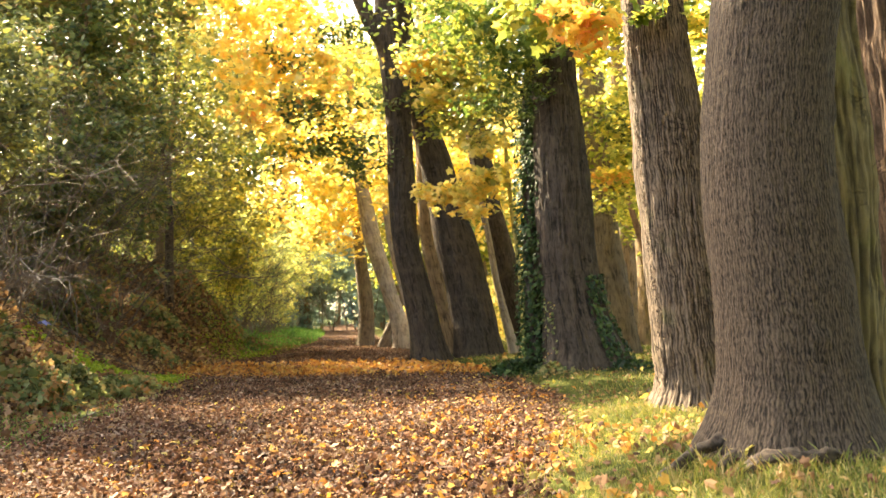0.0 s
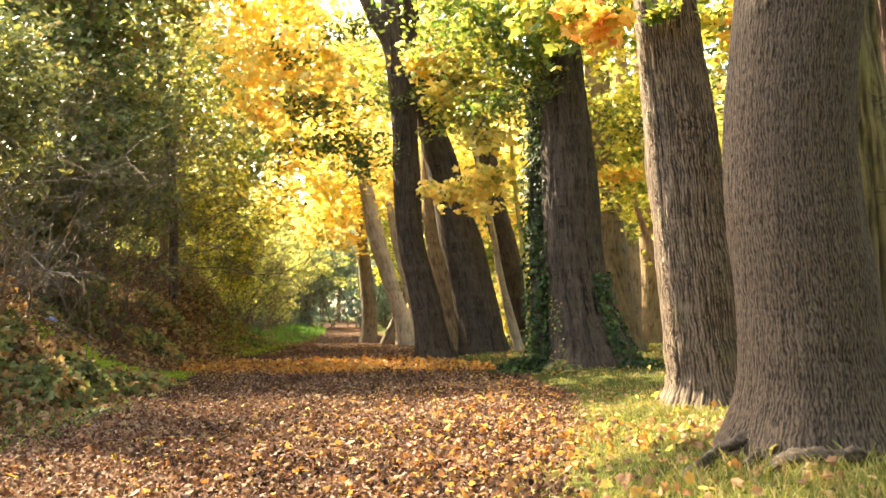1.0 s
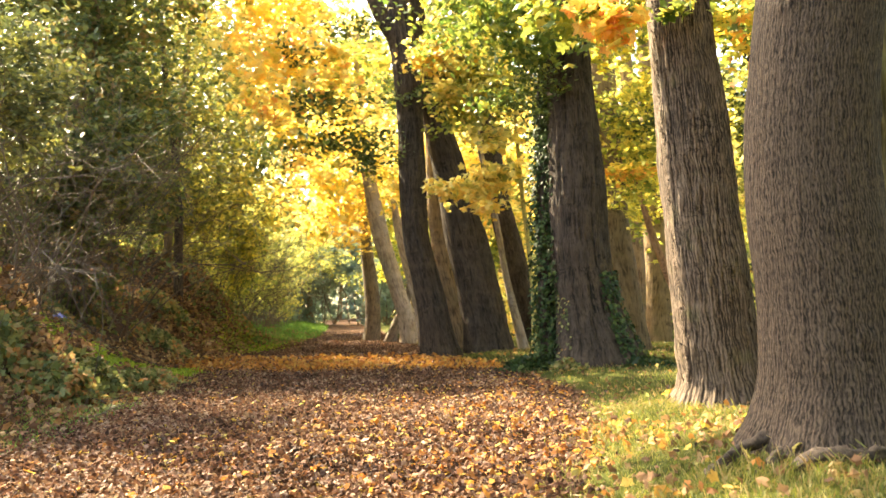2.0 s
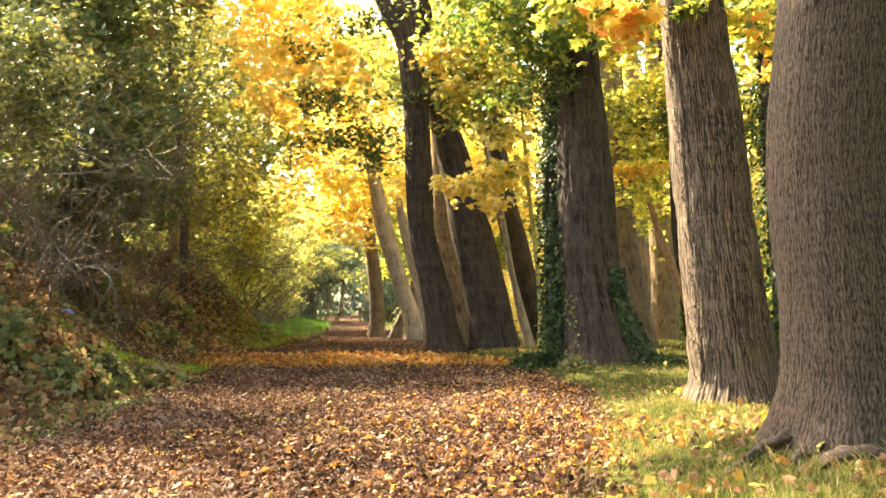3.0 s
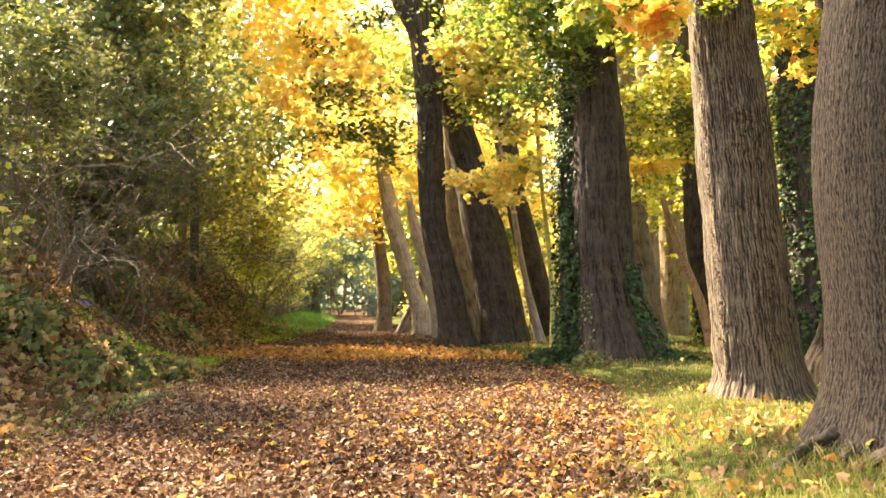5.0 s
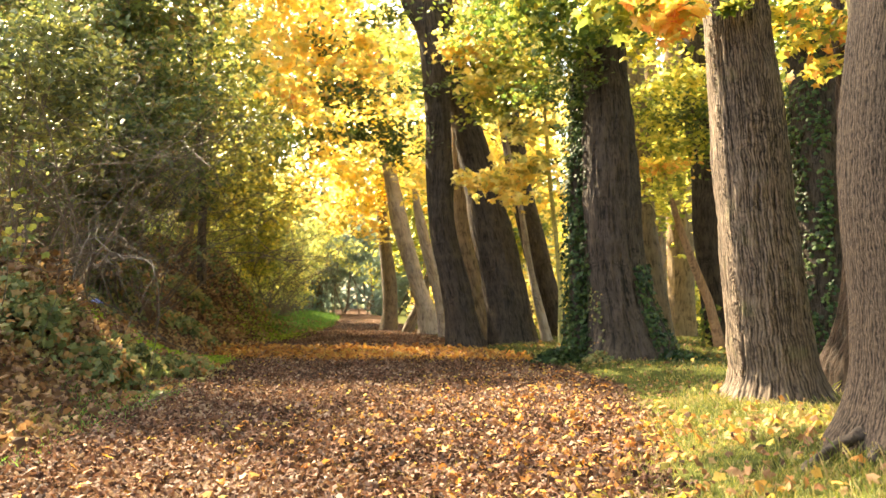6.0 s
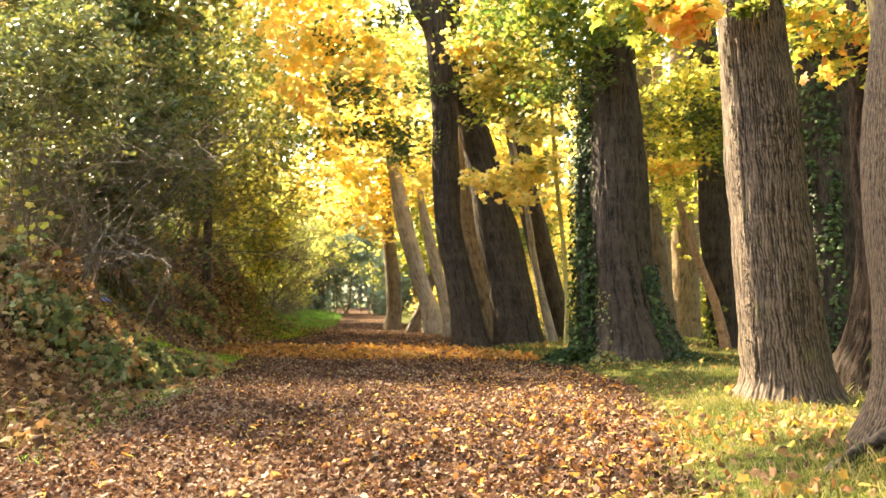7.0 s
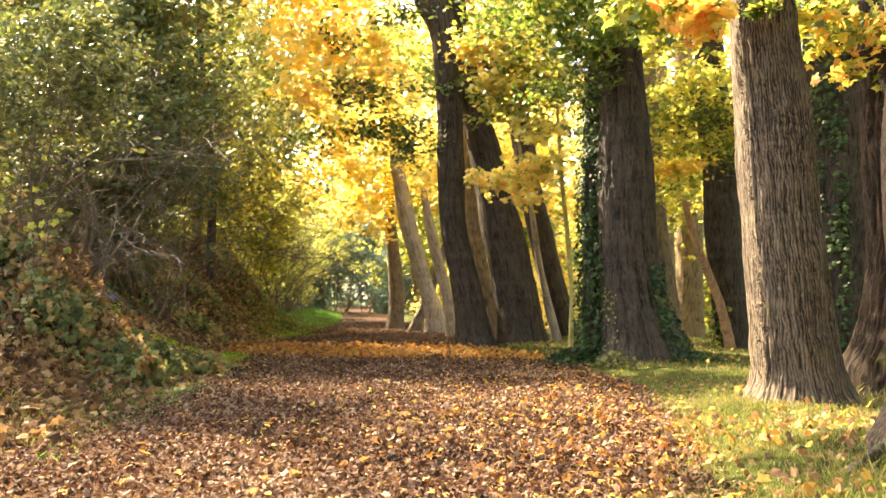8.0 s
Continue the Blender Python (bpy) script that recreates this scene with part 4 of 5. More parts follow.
crown(tree_e, "crown", [(0.9, 12.6, 4.9, 0.9, 0.8, 0.9), (1.5, 12.2, 5.4, 1.2, 0.9, 0.6), (0.2, 13.2, 5.8, 1.2, 1.0, 0.7)], 170, 16, 0.22, 0.11, MAPLE_GREEN, SIMPLE, label="green leaves turning yellow")
crown(tree_e, "crown", [(1.0, 12.2, 4.05, 0.45, 0.3, 0.26), (1.3, 12.1, 4.4, 0.4, 0.3, 0.26)], 46, 14, 0.13, 0.085, DARK_GREEN, OVAL, label="bushy dark green ivy leaves")
crown(tree_b, "crown", [(1.1, 7.1, 3.58, 0.4, 0.3, 0.2), (1.8, 6.8, 3.52, 0.25, 0.2, 0.16), (0.85, 7.3, 3.7, 0.4, 0.3, 0.2)], 26, 10, 0.13, 0.15, MAPLE_GREEN, MAPLE, 0.5, 0.9, label="green lobed maple leaves")
crown(tree_b, "crown", [(1.36, 6.95, 3.42, 0.22, 0.2, 0.18), (1.15, 7.0, 3.52, 0.25, 0.2, 0.15)], 14, 10, 0.10, 0.16, MAPLE_ORANGE, MAPLE, 0.6, 0.9, label="orange lobed maple leaves")
crown(tree_e, "crown", [(1.2, 11.5, 4.85, 0.6, 0.4, 0.35), (0.7, 11.6, 5.3, 0.6, 0.4, 0.35)], 50, 12, 0.2, 0.16, MAPLE_GREEN, MAPLE, 0.5, 0.8, label="green lobed leaves turning yellow")
limbs(tree_b, (1.95, 7.2, 5.2), [(1.2, 7.05, 3.75), (1.9, 6.75, 3.8)], 0.02, TWIG, "twig")
limbs(tree_c, (3.5, 7.6, 6.0), [(2.75, 7.3, 3.55)], 0.02, TWIG, "twig")
crown(tree_c, "crown", [(2.72, 7.3, 3.5, 0.42, 0.25, 0.24), (2.8, 7.3, 3.1, 0.2, 0.2, 0.26)], 22, 6, 0.14, 0.13, MAPLE_ORANGE, MAPLE, 0.5, 0.9, label="orange lobed leaves")
crown(tree_c, "crown", [(2.66, 7.25, 3.45, 0.42, 0.2, 0.26), (2.85, 7.25, 3.05, 0.2, 0.15, 0.22)], 20, 7, 0.14, 0.12, MAPLE_LIME, MAPLE, 0.5, 0.9, label="yellow lobed leaves")
crown(tree_k, "crown", [(3.3, 14.6, 4.6, 0.8, 0.4, 0.5), (4.1, 14.8, 4.9, 0.8, 0.4, 0.6), (3.6, 14.7, 3.75, 0.6, 0.4, 0.4), (3.1, 14.6, 3.0, 0.4, 0.3, 0.4), (4.5, 14.9, 4.0, 0.6, 0.3, 0.5)], 150, 14, 0.2, 0.13, MAPLE_LIME, SIMPLE, label="yellow-green leaves")
crown(tree_k, "crown", [(3.7, 14.4, 4.3, 0.8, 0.3, 0.4), (4.4, 14.6, 3.6, 0.5, 0.3, 0.3)], 70, 14, 0.2, 0.10, DARK_GREEN, OVAL, label="dark green leaves")
crown(tree_k, "crown", [(3.1, 14.0, 3.3, 0.6, 0.3, 0.08)], 22, 14, 0.16, 0.12, MAPLE_ORANGE, SIMPLE, 0.15, label="flat spray of golden leaves")
crown(tree_i, "crown", [(3.6, 17.0, 4.6, 1.0, 1.0, 1.6), (3.8, 18.0, 3.2, 1.0, 1.0, 0.9), (5.2, 18.5, 4.6, 1.2, 1.0, 1.6)], 300, 16, 0.24, 0.15, MAPLE_LIME, SIMPLE, label="yellow-green leaves")
crown(tree_c, "crown", [(2.6, 7.5, 3.6, 0.5, 0.25, 0.22)], 16, 7, 0.15, 0.13, MAPLE_GREEN, MAPLE, 0.5, 0.9, label="green lobed leaves")
# high clumps out of view, added to shade the gnarled trunk
crown(tree_e, "crown", [(-2.2, 12.7, 8.2, 0.8, 0.6, 0.4)], 45, 16, 0.26, 0.16, LIME_YELLOW, KITE, label="yellow-green leaves high up, added to cast shade")
limbs(tree_e, (1.6, 12.5, 7.6), [(-2.2, 12.7, 8.2)], 0.05, BARK_DARK)
crown(tree_e, "crown", [(-1.0, 12.0, 8.6, 1.0, 0.7, 1.0)], 90, 16, 0.3, 0.18, LIME_YELLOW, KITE, label="yellow-green leaves high up, added to cast shade")
crown(tree_e, "crown", [(2.8, 13.2, 5.3, 0.7, 0.4, 0.6), (3.3, 13.4, 6.1, 0.9, 0.4, 0.7), (2.5, 13.0, 6.3, 0.8, 0.4, 0.6)], 110, 14, 0.2, 0.14, MAPLE_LIME, SIMPLE, label="yellow-green leaves")
crown(tree_n, "crown", [(4.6, 11.5, 5.0, 0.7, 0.3, 0.5), (5.4, 11.6, 5.2, 0.7, 0.3, 0.6)], 50, 14, 0.2, 0.13, MAPLE_GREEN, SIMPLE, label="green leaves turning yellow")
crown(tree_n, "crown", [(5.3, 14.5, 6.3, 1.0, 0.6, 0.8), (6.8, 14.8, 5.0, 1.0, 0.6, 1.2)], 100, 14, 0.26, 0.17, MAPLE_LIME, SIMPLE, label="yellow-green leaves")
crown(tree_j, "crown", [(4.4, 22.5, 6.2, 1.4, 0.7, 1.6), (6.5, 22.5, 5.0, 1.6, 0.8, 2.0)], 150, 16, 0.34, 0.26, MAPLE_YELLOW, KITE, label="yellow leaves in warm light")
# crowns above, mostly out of view, added to shade the path and the verge
for t_, x, y, n in ((tree_a, 2.6, 2.6, 150), (tree_a2, 4.6, 1.0, 200), (tree_b, 2.8, 7.3, 130), (tree_c, 4.8, 8.2, 160), (tree_d, 6.0, 4.5, 220), (tree_e, 2.8, 12.4, 110), (tree_g, 0.2, 17.5, 70), (tree_i, 3.6, 17.0, 30), (tree_l, -2.2, 24.0, 90), (tree_m, -2.7, 31.0, 160), (tree_j, 5.5, 21.0, 80), (tree_n, 6.0, 12.2, 200), (tree_h, 1.5, 20.5, 30)):
    crown(t_, "crown", [(x, y, 9.3, 2.8, 2.8, 1.7)], n, 16, 0.4, 0.26, LIME_YELLOW, KITE, label="yellow-green leaves high up, added to cast shade")

# ---- shrubs of the bank ----


def shrub(x, y, wide, high, n, label, leafsize=0.06, mat=None, stems=14, name="shrub", low=0.3):
    z = float(height(x, y))
    e = empty(name, x, y, z, label, "shrub", "shrubs on the bank")
    for _ in range(stems):
        w = (rng.normal(0, 0.32), rng.normal(0, 0.3) - 0.1, 1.0)
        q = bent((rng.normal(0, wide * 0.25), rng.normal(0, wide * 0.25), -0.15), w, high * rng.uniform(0.7, 1.05), 0.5, 0.02, 9)
        r0 = rng.uniform(0.008, 0.019)
        pieces = [tube(q, np.linspace(r0, r0 * 0.25, len(q)), 5)]
        for k in range(2, 9):
            for _ in range(3):
                q2 = bent(q[k], rng.normal(0, 1, 3) + (0.35, -0.4, 0.2), rng.uniform(0.3, 1.2), 0.45, 0.06, 6)
                pieces.append(tube(q2, np.linspace(max(0.005, r0 * 0.2), 0.0025, len(q2)), 3))
        v, f = join(pieces)
        link_mesh("stem", v, [f], TWIG_PALE if r0 < 0.011 else TWIG, e)
    blobs = [(rng.normal(0, wide * 0.45), rng.normal(0, wide * 0.45), high * rng.uniform(low, 0.9), wide * 0.6, wide * 0.6, high * 0.22) for _ in range(8)]
    p = clumped(blobs, n // 44, 44, 0.17 if y < 17 else 0.24, 0.55)
    v, f = leaves(OVAL if y < 11.5 else KITE, p, leafsize * rng.uniform(0.6, 1.3, len(p)), (0, -0.3, 1), 0.8)
    link_mesh("foliage", v, [f], mat or SHRUB_GREEN, e, False)
    return e


DARK_SHRUB = "dense dark green shrub with bare twigs on the bank"
# those at y 9.2 and 10.2 are mostly unseen, added as shade
for x, y, w, h_, n in ((-7.0, 11.0, 0.8, 2.7, 2600), (-7.3, 10.2, 0.9, 2.8, 3000), (-7.0, 9.2, 0.9, 2.9, 3000), (-7.4, 12.6, 1.0, 3.2, 3000), (-6.4, 13.8, 1.0, 4.4, 4200), (-7.2, 14.8, 1.4, 5.4, 11000), (-6.8, 16.4, 1.2, 5.6, 4000), (-7.6, 18.5, 1.5, 6.0, 5000), (-9.3, 15.5, 1.8, 6.0, 9000), (-11.0, 18.5, 2.0, 7.0, 8000), (-8.8, 20.5, 1.6, 7.0, 8000)):
    shrub(x, y, w, h_, int(n * 0.5), DARK_SHRUB, 0.10 if y < 12 else 0.13, stems=8 if y < 13 else 12)
for x, y, w, h_, n in ((-8.6, 21.8, 1.0, 3.6, 4000), (-6.9, 25.0, 1.0, 4.8, 4500), (-7.6, 26.5, 1.1, 5.2, 4500), (-6.9, 28.0, 1.0, 5.0, 4500), (-7.3, 30.5, 1.1, 5.4, 4500), (-9.6, 22.5, 1.5, 6.0, 6000), (-7.5, 33.5, 1.1, 3.6, 3500), (-8.0, 37.0, 1.2, 3.4, 3500), (-8.8, 41.0, 1.3, 3.6, 3500), (-9.4, 45.0, 1.5, 6.0, 4500), (-9.8, 49.0, 1.6, 7.5, 5000), (-11.0, 52.0, 1.8, 8.5, 5000), (-8.0, 53.0, 1.6, 8.0, 5000)):
    shrub(x, y, w, h_, int(n * 0.75), "tall yellow-green shrub beside the path", 0.16, TUNNEL_HAZE_GREEN, 10)

for x, y, w, h_, n in ((-7.6, 22.6, 0.8, 3.0, 3000), (-6.4, 24.6, 0.6, 3.4, 3000), (-8.2, 24.0, 1.0, 3.8, 4000)):
    shrub(x, y, w, h_, n, "yellow-green shrub with dark bare stems at the bank's end", 0.12, LIME_YELLOW, 12)

# arching twiggy shrubs that lean out over the bank
for x, y, w, h_, n in ((-5.7, 9.1, 0.75, 2.9, 1700), (-5.0, 9.0, 0.65, 3.1, 1600), (-6.5, 8.9, 0.8, 3.0, 1600), (-5.4, 9.8, 0.7, 3.6, 1600)):
    shrub(x, y, w, h_, n, "arching shrub with pale bare twigs and grey-green leaves", 0.095, HEDGE_PALE, 6, low=0.5)
for x, y, w, h_, n in ((-5.9, 14.2, 0.85, 4.8, 3600), (-6.7, 13.4, 0.8, 4.6, 3000), (-7.6, 13.2, 0.9, 4.6, 3000)):
    shrub(x, y, w, h_, n, "dense evergreen shrub with dark stems on the bank", 0.115, SHRUB_GREEN, 8, low=0.2)

# ---- woodland behind ----


def far_tree(x, y, high, wide, mat, label, n=150, leaf=0.36):
    # those between the sun and the far path stay low
    reach = (-3.2 - 0.06 * (y - 25) - x) / 0.73
    if reach > 2 and 16 < y - 0.68 * reach < 56:
        high = min(high, max(2.6, 0.966 * reach - 3.2))
        wide = min(wide, 0.5 * high)
    r0 = 0.16 + 0.012 * high
    e = empty("far_tree", x, y, float(height(x, y)), label, "tree", "far trees")
    z0 = e.location.z
    trunk_mesh(e, [(z0, x, r0), (z0 + 1, x + rng.normal(0, 0.1), r0 * 0.85), (z0 + high * 0.6, x + rng.normal(0, 0.5), r0 * 0.6)], y, z0 + high * 0.9, BARK_TAN, int(rng.integers(1000)), around=12, step=0.5, ridge=(6, 0.4, 0.02))
    blobs = [(x + rng.normal(0, wide * 0.4), y + rng.normal(0, wide * 0.4), z0 + high * rng.uniform(0.3, 0.95), wide * 0.6, wide * 0.6, high * 0.16) for _ in range(8)]
    crown(e, "crown", blobs, min(n, 125), 16, 0.5, leaf * (1.4 if n > 250 else 1.12), mat, KITE)


for i in range(34):
    side = i % 2
    y = 33 + (i // 2) * 3.4 + rng.uniform(-1, 1)
    mid = (path_left(y) + path_right(y)) / 2
    x = mid + (-1 if side == 0 else 1) * ((7.0 if side == 0 else 3.2) + rng.uniform(0, 1.5) + (i % 3) * 1.6)
    far_tree(x, y, rng.uniform(7, 12), rng.uniform(2.0, 3.0), (LIME_YELLOW, FAR_GREEN, MAPLE_YELLOW)[i % 3] if side else (FAR_GREEN, LIME_YELLOW)[i % 2], "far autumn tree with yellow-green leaves")
for i in range(28):
    x, y = rng.uniform(7, 30), rng.uniform(22, 60)
    far_tree(x, y, rng.uniform(7, 13), rng.uniform(2.2, 3.4), (LIME_YELLOW, MAPLE_YELLOW)[i % 2], "far autumn tree with yellow leaves")
for i in range(14):
    x, y = rng.uniform(-40, -10), rng.uniform(20, 75)
    far_tree(x, y, rng.uniform(8, 14), rng.uniform(2.4, 3.4), (FAR_GREEN, LIME_YELLOW)[i % 2], "far woodland tree with green leaves")
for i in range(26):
    far_tree(-45 + i * 3.2 + rng.uniform(-1, 1), rng.uniform(84, 100), rng.uniform(10, 17), rng.uniform(3, 4), FAR_HAZE, "distant woodland tree in haze-coloured leaves", 200, 0.5)

# unseen woodland behind the camera and to its side, added to block sky light
for i in range(14):
    a = radians(250 + i * 7.5)
    d = rng.uniform(10, 16)
    far_tree(math.cos(a) * d + 1.5, math.sin(a) * d, rng.uniform(8, 12), rng.uniform(2.6, 3.4), FAR_GREEN, "unseen tree with green leaves, added to hold back sky light", 260, 0.34)
for i in range(9):
    far_tree(rng.uniform(10, 15), -6 + i * 2.6, rng.uniform(8, 12), 3.0, LIME_YELLOW, "unseen tree with yellow-green leaves, added to hold back sky light", 300, 0.15)
for i in range(9):
    far_tree(rng.uniform(-26, -19), 17 + i * 2.6, rng.uniform(9, 11), 2.6, (LIME_YELLOW, FAR_GREEN)[i % 2], "woodland tree behind the bank with green leaves", 320, 0.2)


def thicket(x, y, wide, high, mat, label, n, leaf, name="far_shrub"):
    e = empty(name, x, y, float(height(x, y)), label, "shrub", "far shrubs")
    for _ in range(5):
        q = bent((rng.normal(0, wide * 0.2), rng.normal(0, wide * 0.2), -0.1), (rng.normal(0, 0.4), rng.normal(0, 0.4), 1), high * 0.9, 0.2, 0.0, 6)
        v, f = tube(q, np.linspace(0.05, 0.01, 6), 5)
        link_mesh("stem", v, [f], TWIG, e)
    blobs = [(rng.normal(0, wide * 0.4), rng.normal(0, wide * 0.4), high * rng.uniform(0.1, 0.9), wide * 0.55, wide * 0.55, high * 0.2) for _ in range(7)]
    p = clumped(blobs, n // 14, 14, 0.35, 0.6)
    v, f = leaves(KITE, p, leaf * rng.uniform(0.6, 1.3, len(p)), (0, -0.3, 1), 0.8)
    link_mesh("foliage", v, [f], mat, e, False)


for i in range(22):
    thicket(-24 + i * 2.2 + rng.uniform(-0.6, 0.6), rng.uniform(55, 62), 2.2, rng.uniform(5, 8), FAR_HAZE, "distant thicket closing the path, haze put into its colour", 3600, 0.3)
for i in range(16):
    thicket(rng.uniform(6, 14), 14 + i * 1.8, 1.8, rng.uniform(2, 4.5), (LIME_YELLOW, FAR_GREEN)[i % 2], "sunlit yellow-green undergrowth between the trees", 1800, 0.2)
for i in range(14):
    thicket(rng.uniform(0.0, 5.5) - 0.06 * i * 2.2, 27 + i * 2.2, 1.5, rng.uniform(1.5, 4.0), (MAPLE_YELLOW, LIME_YELLOW)[i % 2], "sunlit yellow undergrowth between the trees", 1500, 0.2)

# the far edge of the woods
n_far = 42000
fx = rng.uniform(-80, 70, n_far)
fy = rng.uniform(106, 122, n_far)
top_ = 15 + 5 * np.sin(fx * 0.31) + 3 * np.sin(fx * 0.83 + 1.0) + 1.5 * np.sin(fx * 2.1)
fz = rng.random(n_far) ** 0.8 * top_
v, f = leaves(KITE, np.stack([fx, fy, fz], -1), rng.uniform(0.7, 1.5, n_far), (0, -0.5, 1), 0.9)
tagged(link_mesh("far_woods", v, [f], FAR_HAZE, None, False), "distant edge of the woods, haze put into its colour", "woods", kind="stuff")

# ---- ivy ----


def ivy(parent, rows, y, z0, z1, a0, a1, n, leaf, bulge=0.05, mat=None):
    """Ivy leaves on part of a trunk's surface, hanging outwards."""
    zs, xs, rs = [np.array(c) for c in zip(*rows)]
    z = rng.uniform(z0, z1, n)
    a = np.radians(rng.uniform(a0, a1, n))
    keep = grid_noise((np.degrees(a) + 720) / 25, (z + 1) / 0.5, 60, 5) + rng.normal(0, 0.15, n) > 0.38
    z, a = z[keep], a[keep]
    r = smooth_interp(np.clip(z, zs[0], zs[-1]), zs, rs) + rng.uniform(0.0, 1, len(z)) ** 2 * bulge + 0.015
    p = np.stack([smooth_interp(np.clip(z, zs[0], zs[-1]), zs, xs) + r * np.cos(a), y + r * np.sin(a), z], -1) - np.array(parent.location)
    v, f = leaves(SIMPLE, p, leaf * rng.uniform(0.6, 1.2, len(p)), np.stack([np.cos(a), np.sin(a), 0.5 + 0 * a], -1), 0.4, 0.8)
    return tagged(link_mesh("ivy", v, [f], mat or IVY, parent, False), "dark green glossy ivy leaves")


ivy(tree_e, E_ROWS, 12.6, 0.0, 1.5, 290, 380, 1100, 0.08, 0.08)
ivy(tree_e, E_ROWS, 12.6, 0.0, 4.4, 140, 200, 1300, 0.08, 0.10)
ivy(tree_e, E_ROWS, 12.6, 0.0, 1.2, 190, 226, 160, 0.06, 0.05, BRAMBLE)
stem_rows = [(0.1, 1.46, 0.17), (1.5, 1.45, 0.15), (3.0, 1.47, 0.14), (4.3, 1.47, 0.12)]
ivy_stem = tree("ivy_clad_sapling", stem_rows, 12.9, 5.0, BARK_DARK, "thin dead stem wrapped in dark ivy", 23, around=24, step=0.1, ridge=(10, 0.2, 0.01))
ivy(ivy_stem, stem_rows, 12.9, 0.0, 4.6, 0, 360, 5200, 0.085, 0.16)
n_rows = [(0.0, 4.976, 0.372), (0.44, 4.974, 0.39), (2.1, 4.948, 0.41), (3.8, 4.925, 0.42), (4.66, 4.909, 0.42)]
ivy(tree_n, n_rows, 12.0, 0.0, 4.8, 130, 260, 2200, 0.085, 0.2)
k_rows = [(0.02, 4.7, 0.338), (1.35, 4.591, 0.324), (2.45, 4.506, 0.347)]
ivy(tree_k, k_rows, 15.8, 0.0, 0.9, 170, 250, 260, 0.10, 0.1, MAPLE_GREEN)
side_stem = [(4.5, 15.4, -0.1), (4.46, 15.4, 0.3), (4.3, 15.4, 0.96), (4.05, 15.4, 1.6), (3.8, 15.4, 2.3), (3.66, 15.4, 2.8), (3.5, 15.4, 3.4)]
v, f = tube(np.array(side_stem) - np.array(tree_k.location), np.array([0.12, 0.10, 0.085, 0.078, 0.07, 0.055, 0.03]), 14)
tagged(link_mesh("side_stem", v, [f], BARK_SUNLIT, tree_k), "leaning stem with sunlit red put into its bark")


def low_bush(name, x, y, wide, high, n, leaf, mat, template, label, flat=0.7):
    """A low mound of leaves on short runners that follows the ground."""
    e = empty(name, x, y, float(height(x, y)), label, "bush")
    px, py = x + rng.normal(0, wide * 0.5, n), y + rng.normal(0, wide * 0.5, n)
    d = np.hypot(px - x, py - y) / wide
    top = high * np.clip(1.15 - d * d, 0.12, 1) * (0.6 + 0.8 * (bumps(px, py, 55) + 0.5))
    z = height(px, py) + top * rng.random(n) ** 0.5
    v, f = leaves(template, np.stack([px - x, py - y, z - e.location.z], -1), leaf * rng.uniform(0.35, 1.4, n), (0.25, -0.35, 0.9), 1.5, 2.0)
    link_mesh("foliage", v, [f], mat, e, False)
    for _ in range(7):
        a = rng.uniform(0, 6.28)
        q = bent((0, 0, 0.0), (math.cos(a), math.sin(a), 0.6), wide * 0.8, 0.35, 0.09)
        q[:, 2] = np.maximum(q[:, 2], height(q[:, 0] + x, q[:, 1] + y) - e.location.z + 0.01)
        v, f = tube(q, np.linspace(0.008, 0.003, len(q)), 5)
        link_mesh("runner", v, [f], TWIG, e)
    return e


low_bush("ivy_bush", 1.05, 12.5, 0.35, 0.32, 900, 0.085, IVY, SIMPLE, "low mound of dark ivy at the foot of the tree")
low_bush("ivy_bush", 1.6, 12.0, 0.22, 0.14, 220, 0.07, BRAMBLE, SIMPLE, "small sunlit green plant at the foot of the tree")
low_bush("ivy_bush", 2.75, 12.1, 0.4, 0.22, 420, 0.085, IVY, SIMPLE, "dark ivy creeping round the tree's foot")
GREY_LEAF = "low olive-green leafy brambles covering the bank"
for x, y, w, h_, n in ((-4.75, 8.0, 0.45, 0.34, 700), (-4.05, 8.3, 0.4, 0.3, 600), (-4.8, 8.7, 0.5, 0.36, 850), (-4.2, 9.2, 0.42, 0.3, 650), (-5.4, 8.3, 0.6, 0.4, 800), (-3.95, 9.9, 0.4, 0.22, 450), (-4.1, 10.9, 0.4, 0.16, 500)):
    low_bush("bramble_bush", x, y, w, h_, int(n * 1.35), 0.09, BRAMBLE, LOBED, GREY_LEAF)
    low_bush("dead_bramble", x - 0.15, y + 0.1, w, h_ * 1.15, int(n * 0.4), 0.08, LITTER_BANK, LOBED, "withered brown bramble leaves caught on the bank")
for x, y, w, h_, n in ((-6.2, 12.0, 0.7, 0.3, 700), (-6.6, 14.0, 0.8, 0.4, 700), (-5.6, 15.5, 0.6, 0.25, 500), (-6.3, 18.0, 0.8, 0.35, 600), (-6.4, 20.5, 0.9, 0.3, 600), (-6.0, 22.5, 0.8, 0.3, 600)):
    low_bush("bramble_bush", x, y, w, h_, n, 0.11, BRAMBLE, SIMPLE, "straggling brambles and dead leaves on the bank")


def moss_patch(x, y, wide, long, n, label):
    e = empty("moss_mound", x, y, float(height(x, y)), label, "moss")
    t = rng.normal(0, 1, (n, 2)) * (wide, long)
    px, py = x + t[:, 0], y + t[:, 1]
    p = np.stack([t[:, 0], t[:, 1], height(px, py) - e.location.z + rng.uniform(0.02, 0.10, n)], -1)
    v, f = leaves(KITE, p, rng.uniform(0.025, 0.07, n), (0.3, -0.2, 1), 0.7)
    link_mesh("tuft", v, [f], MOSS, e, False)


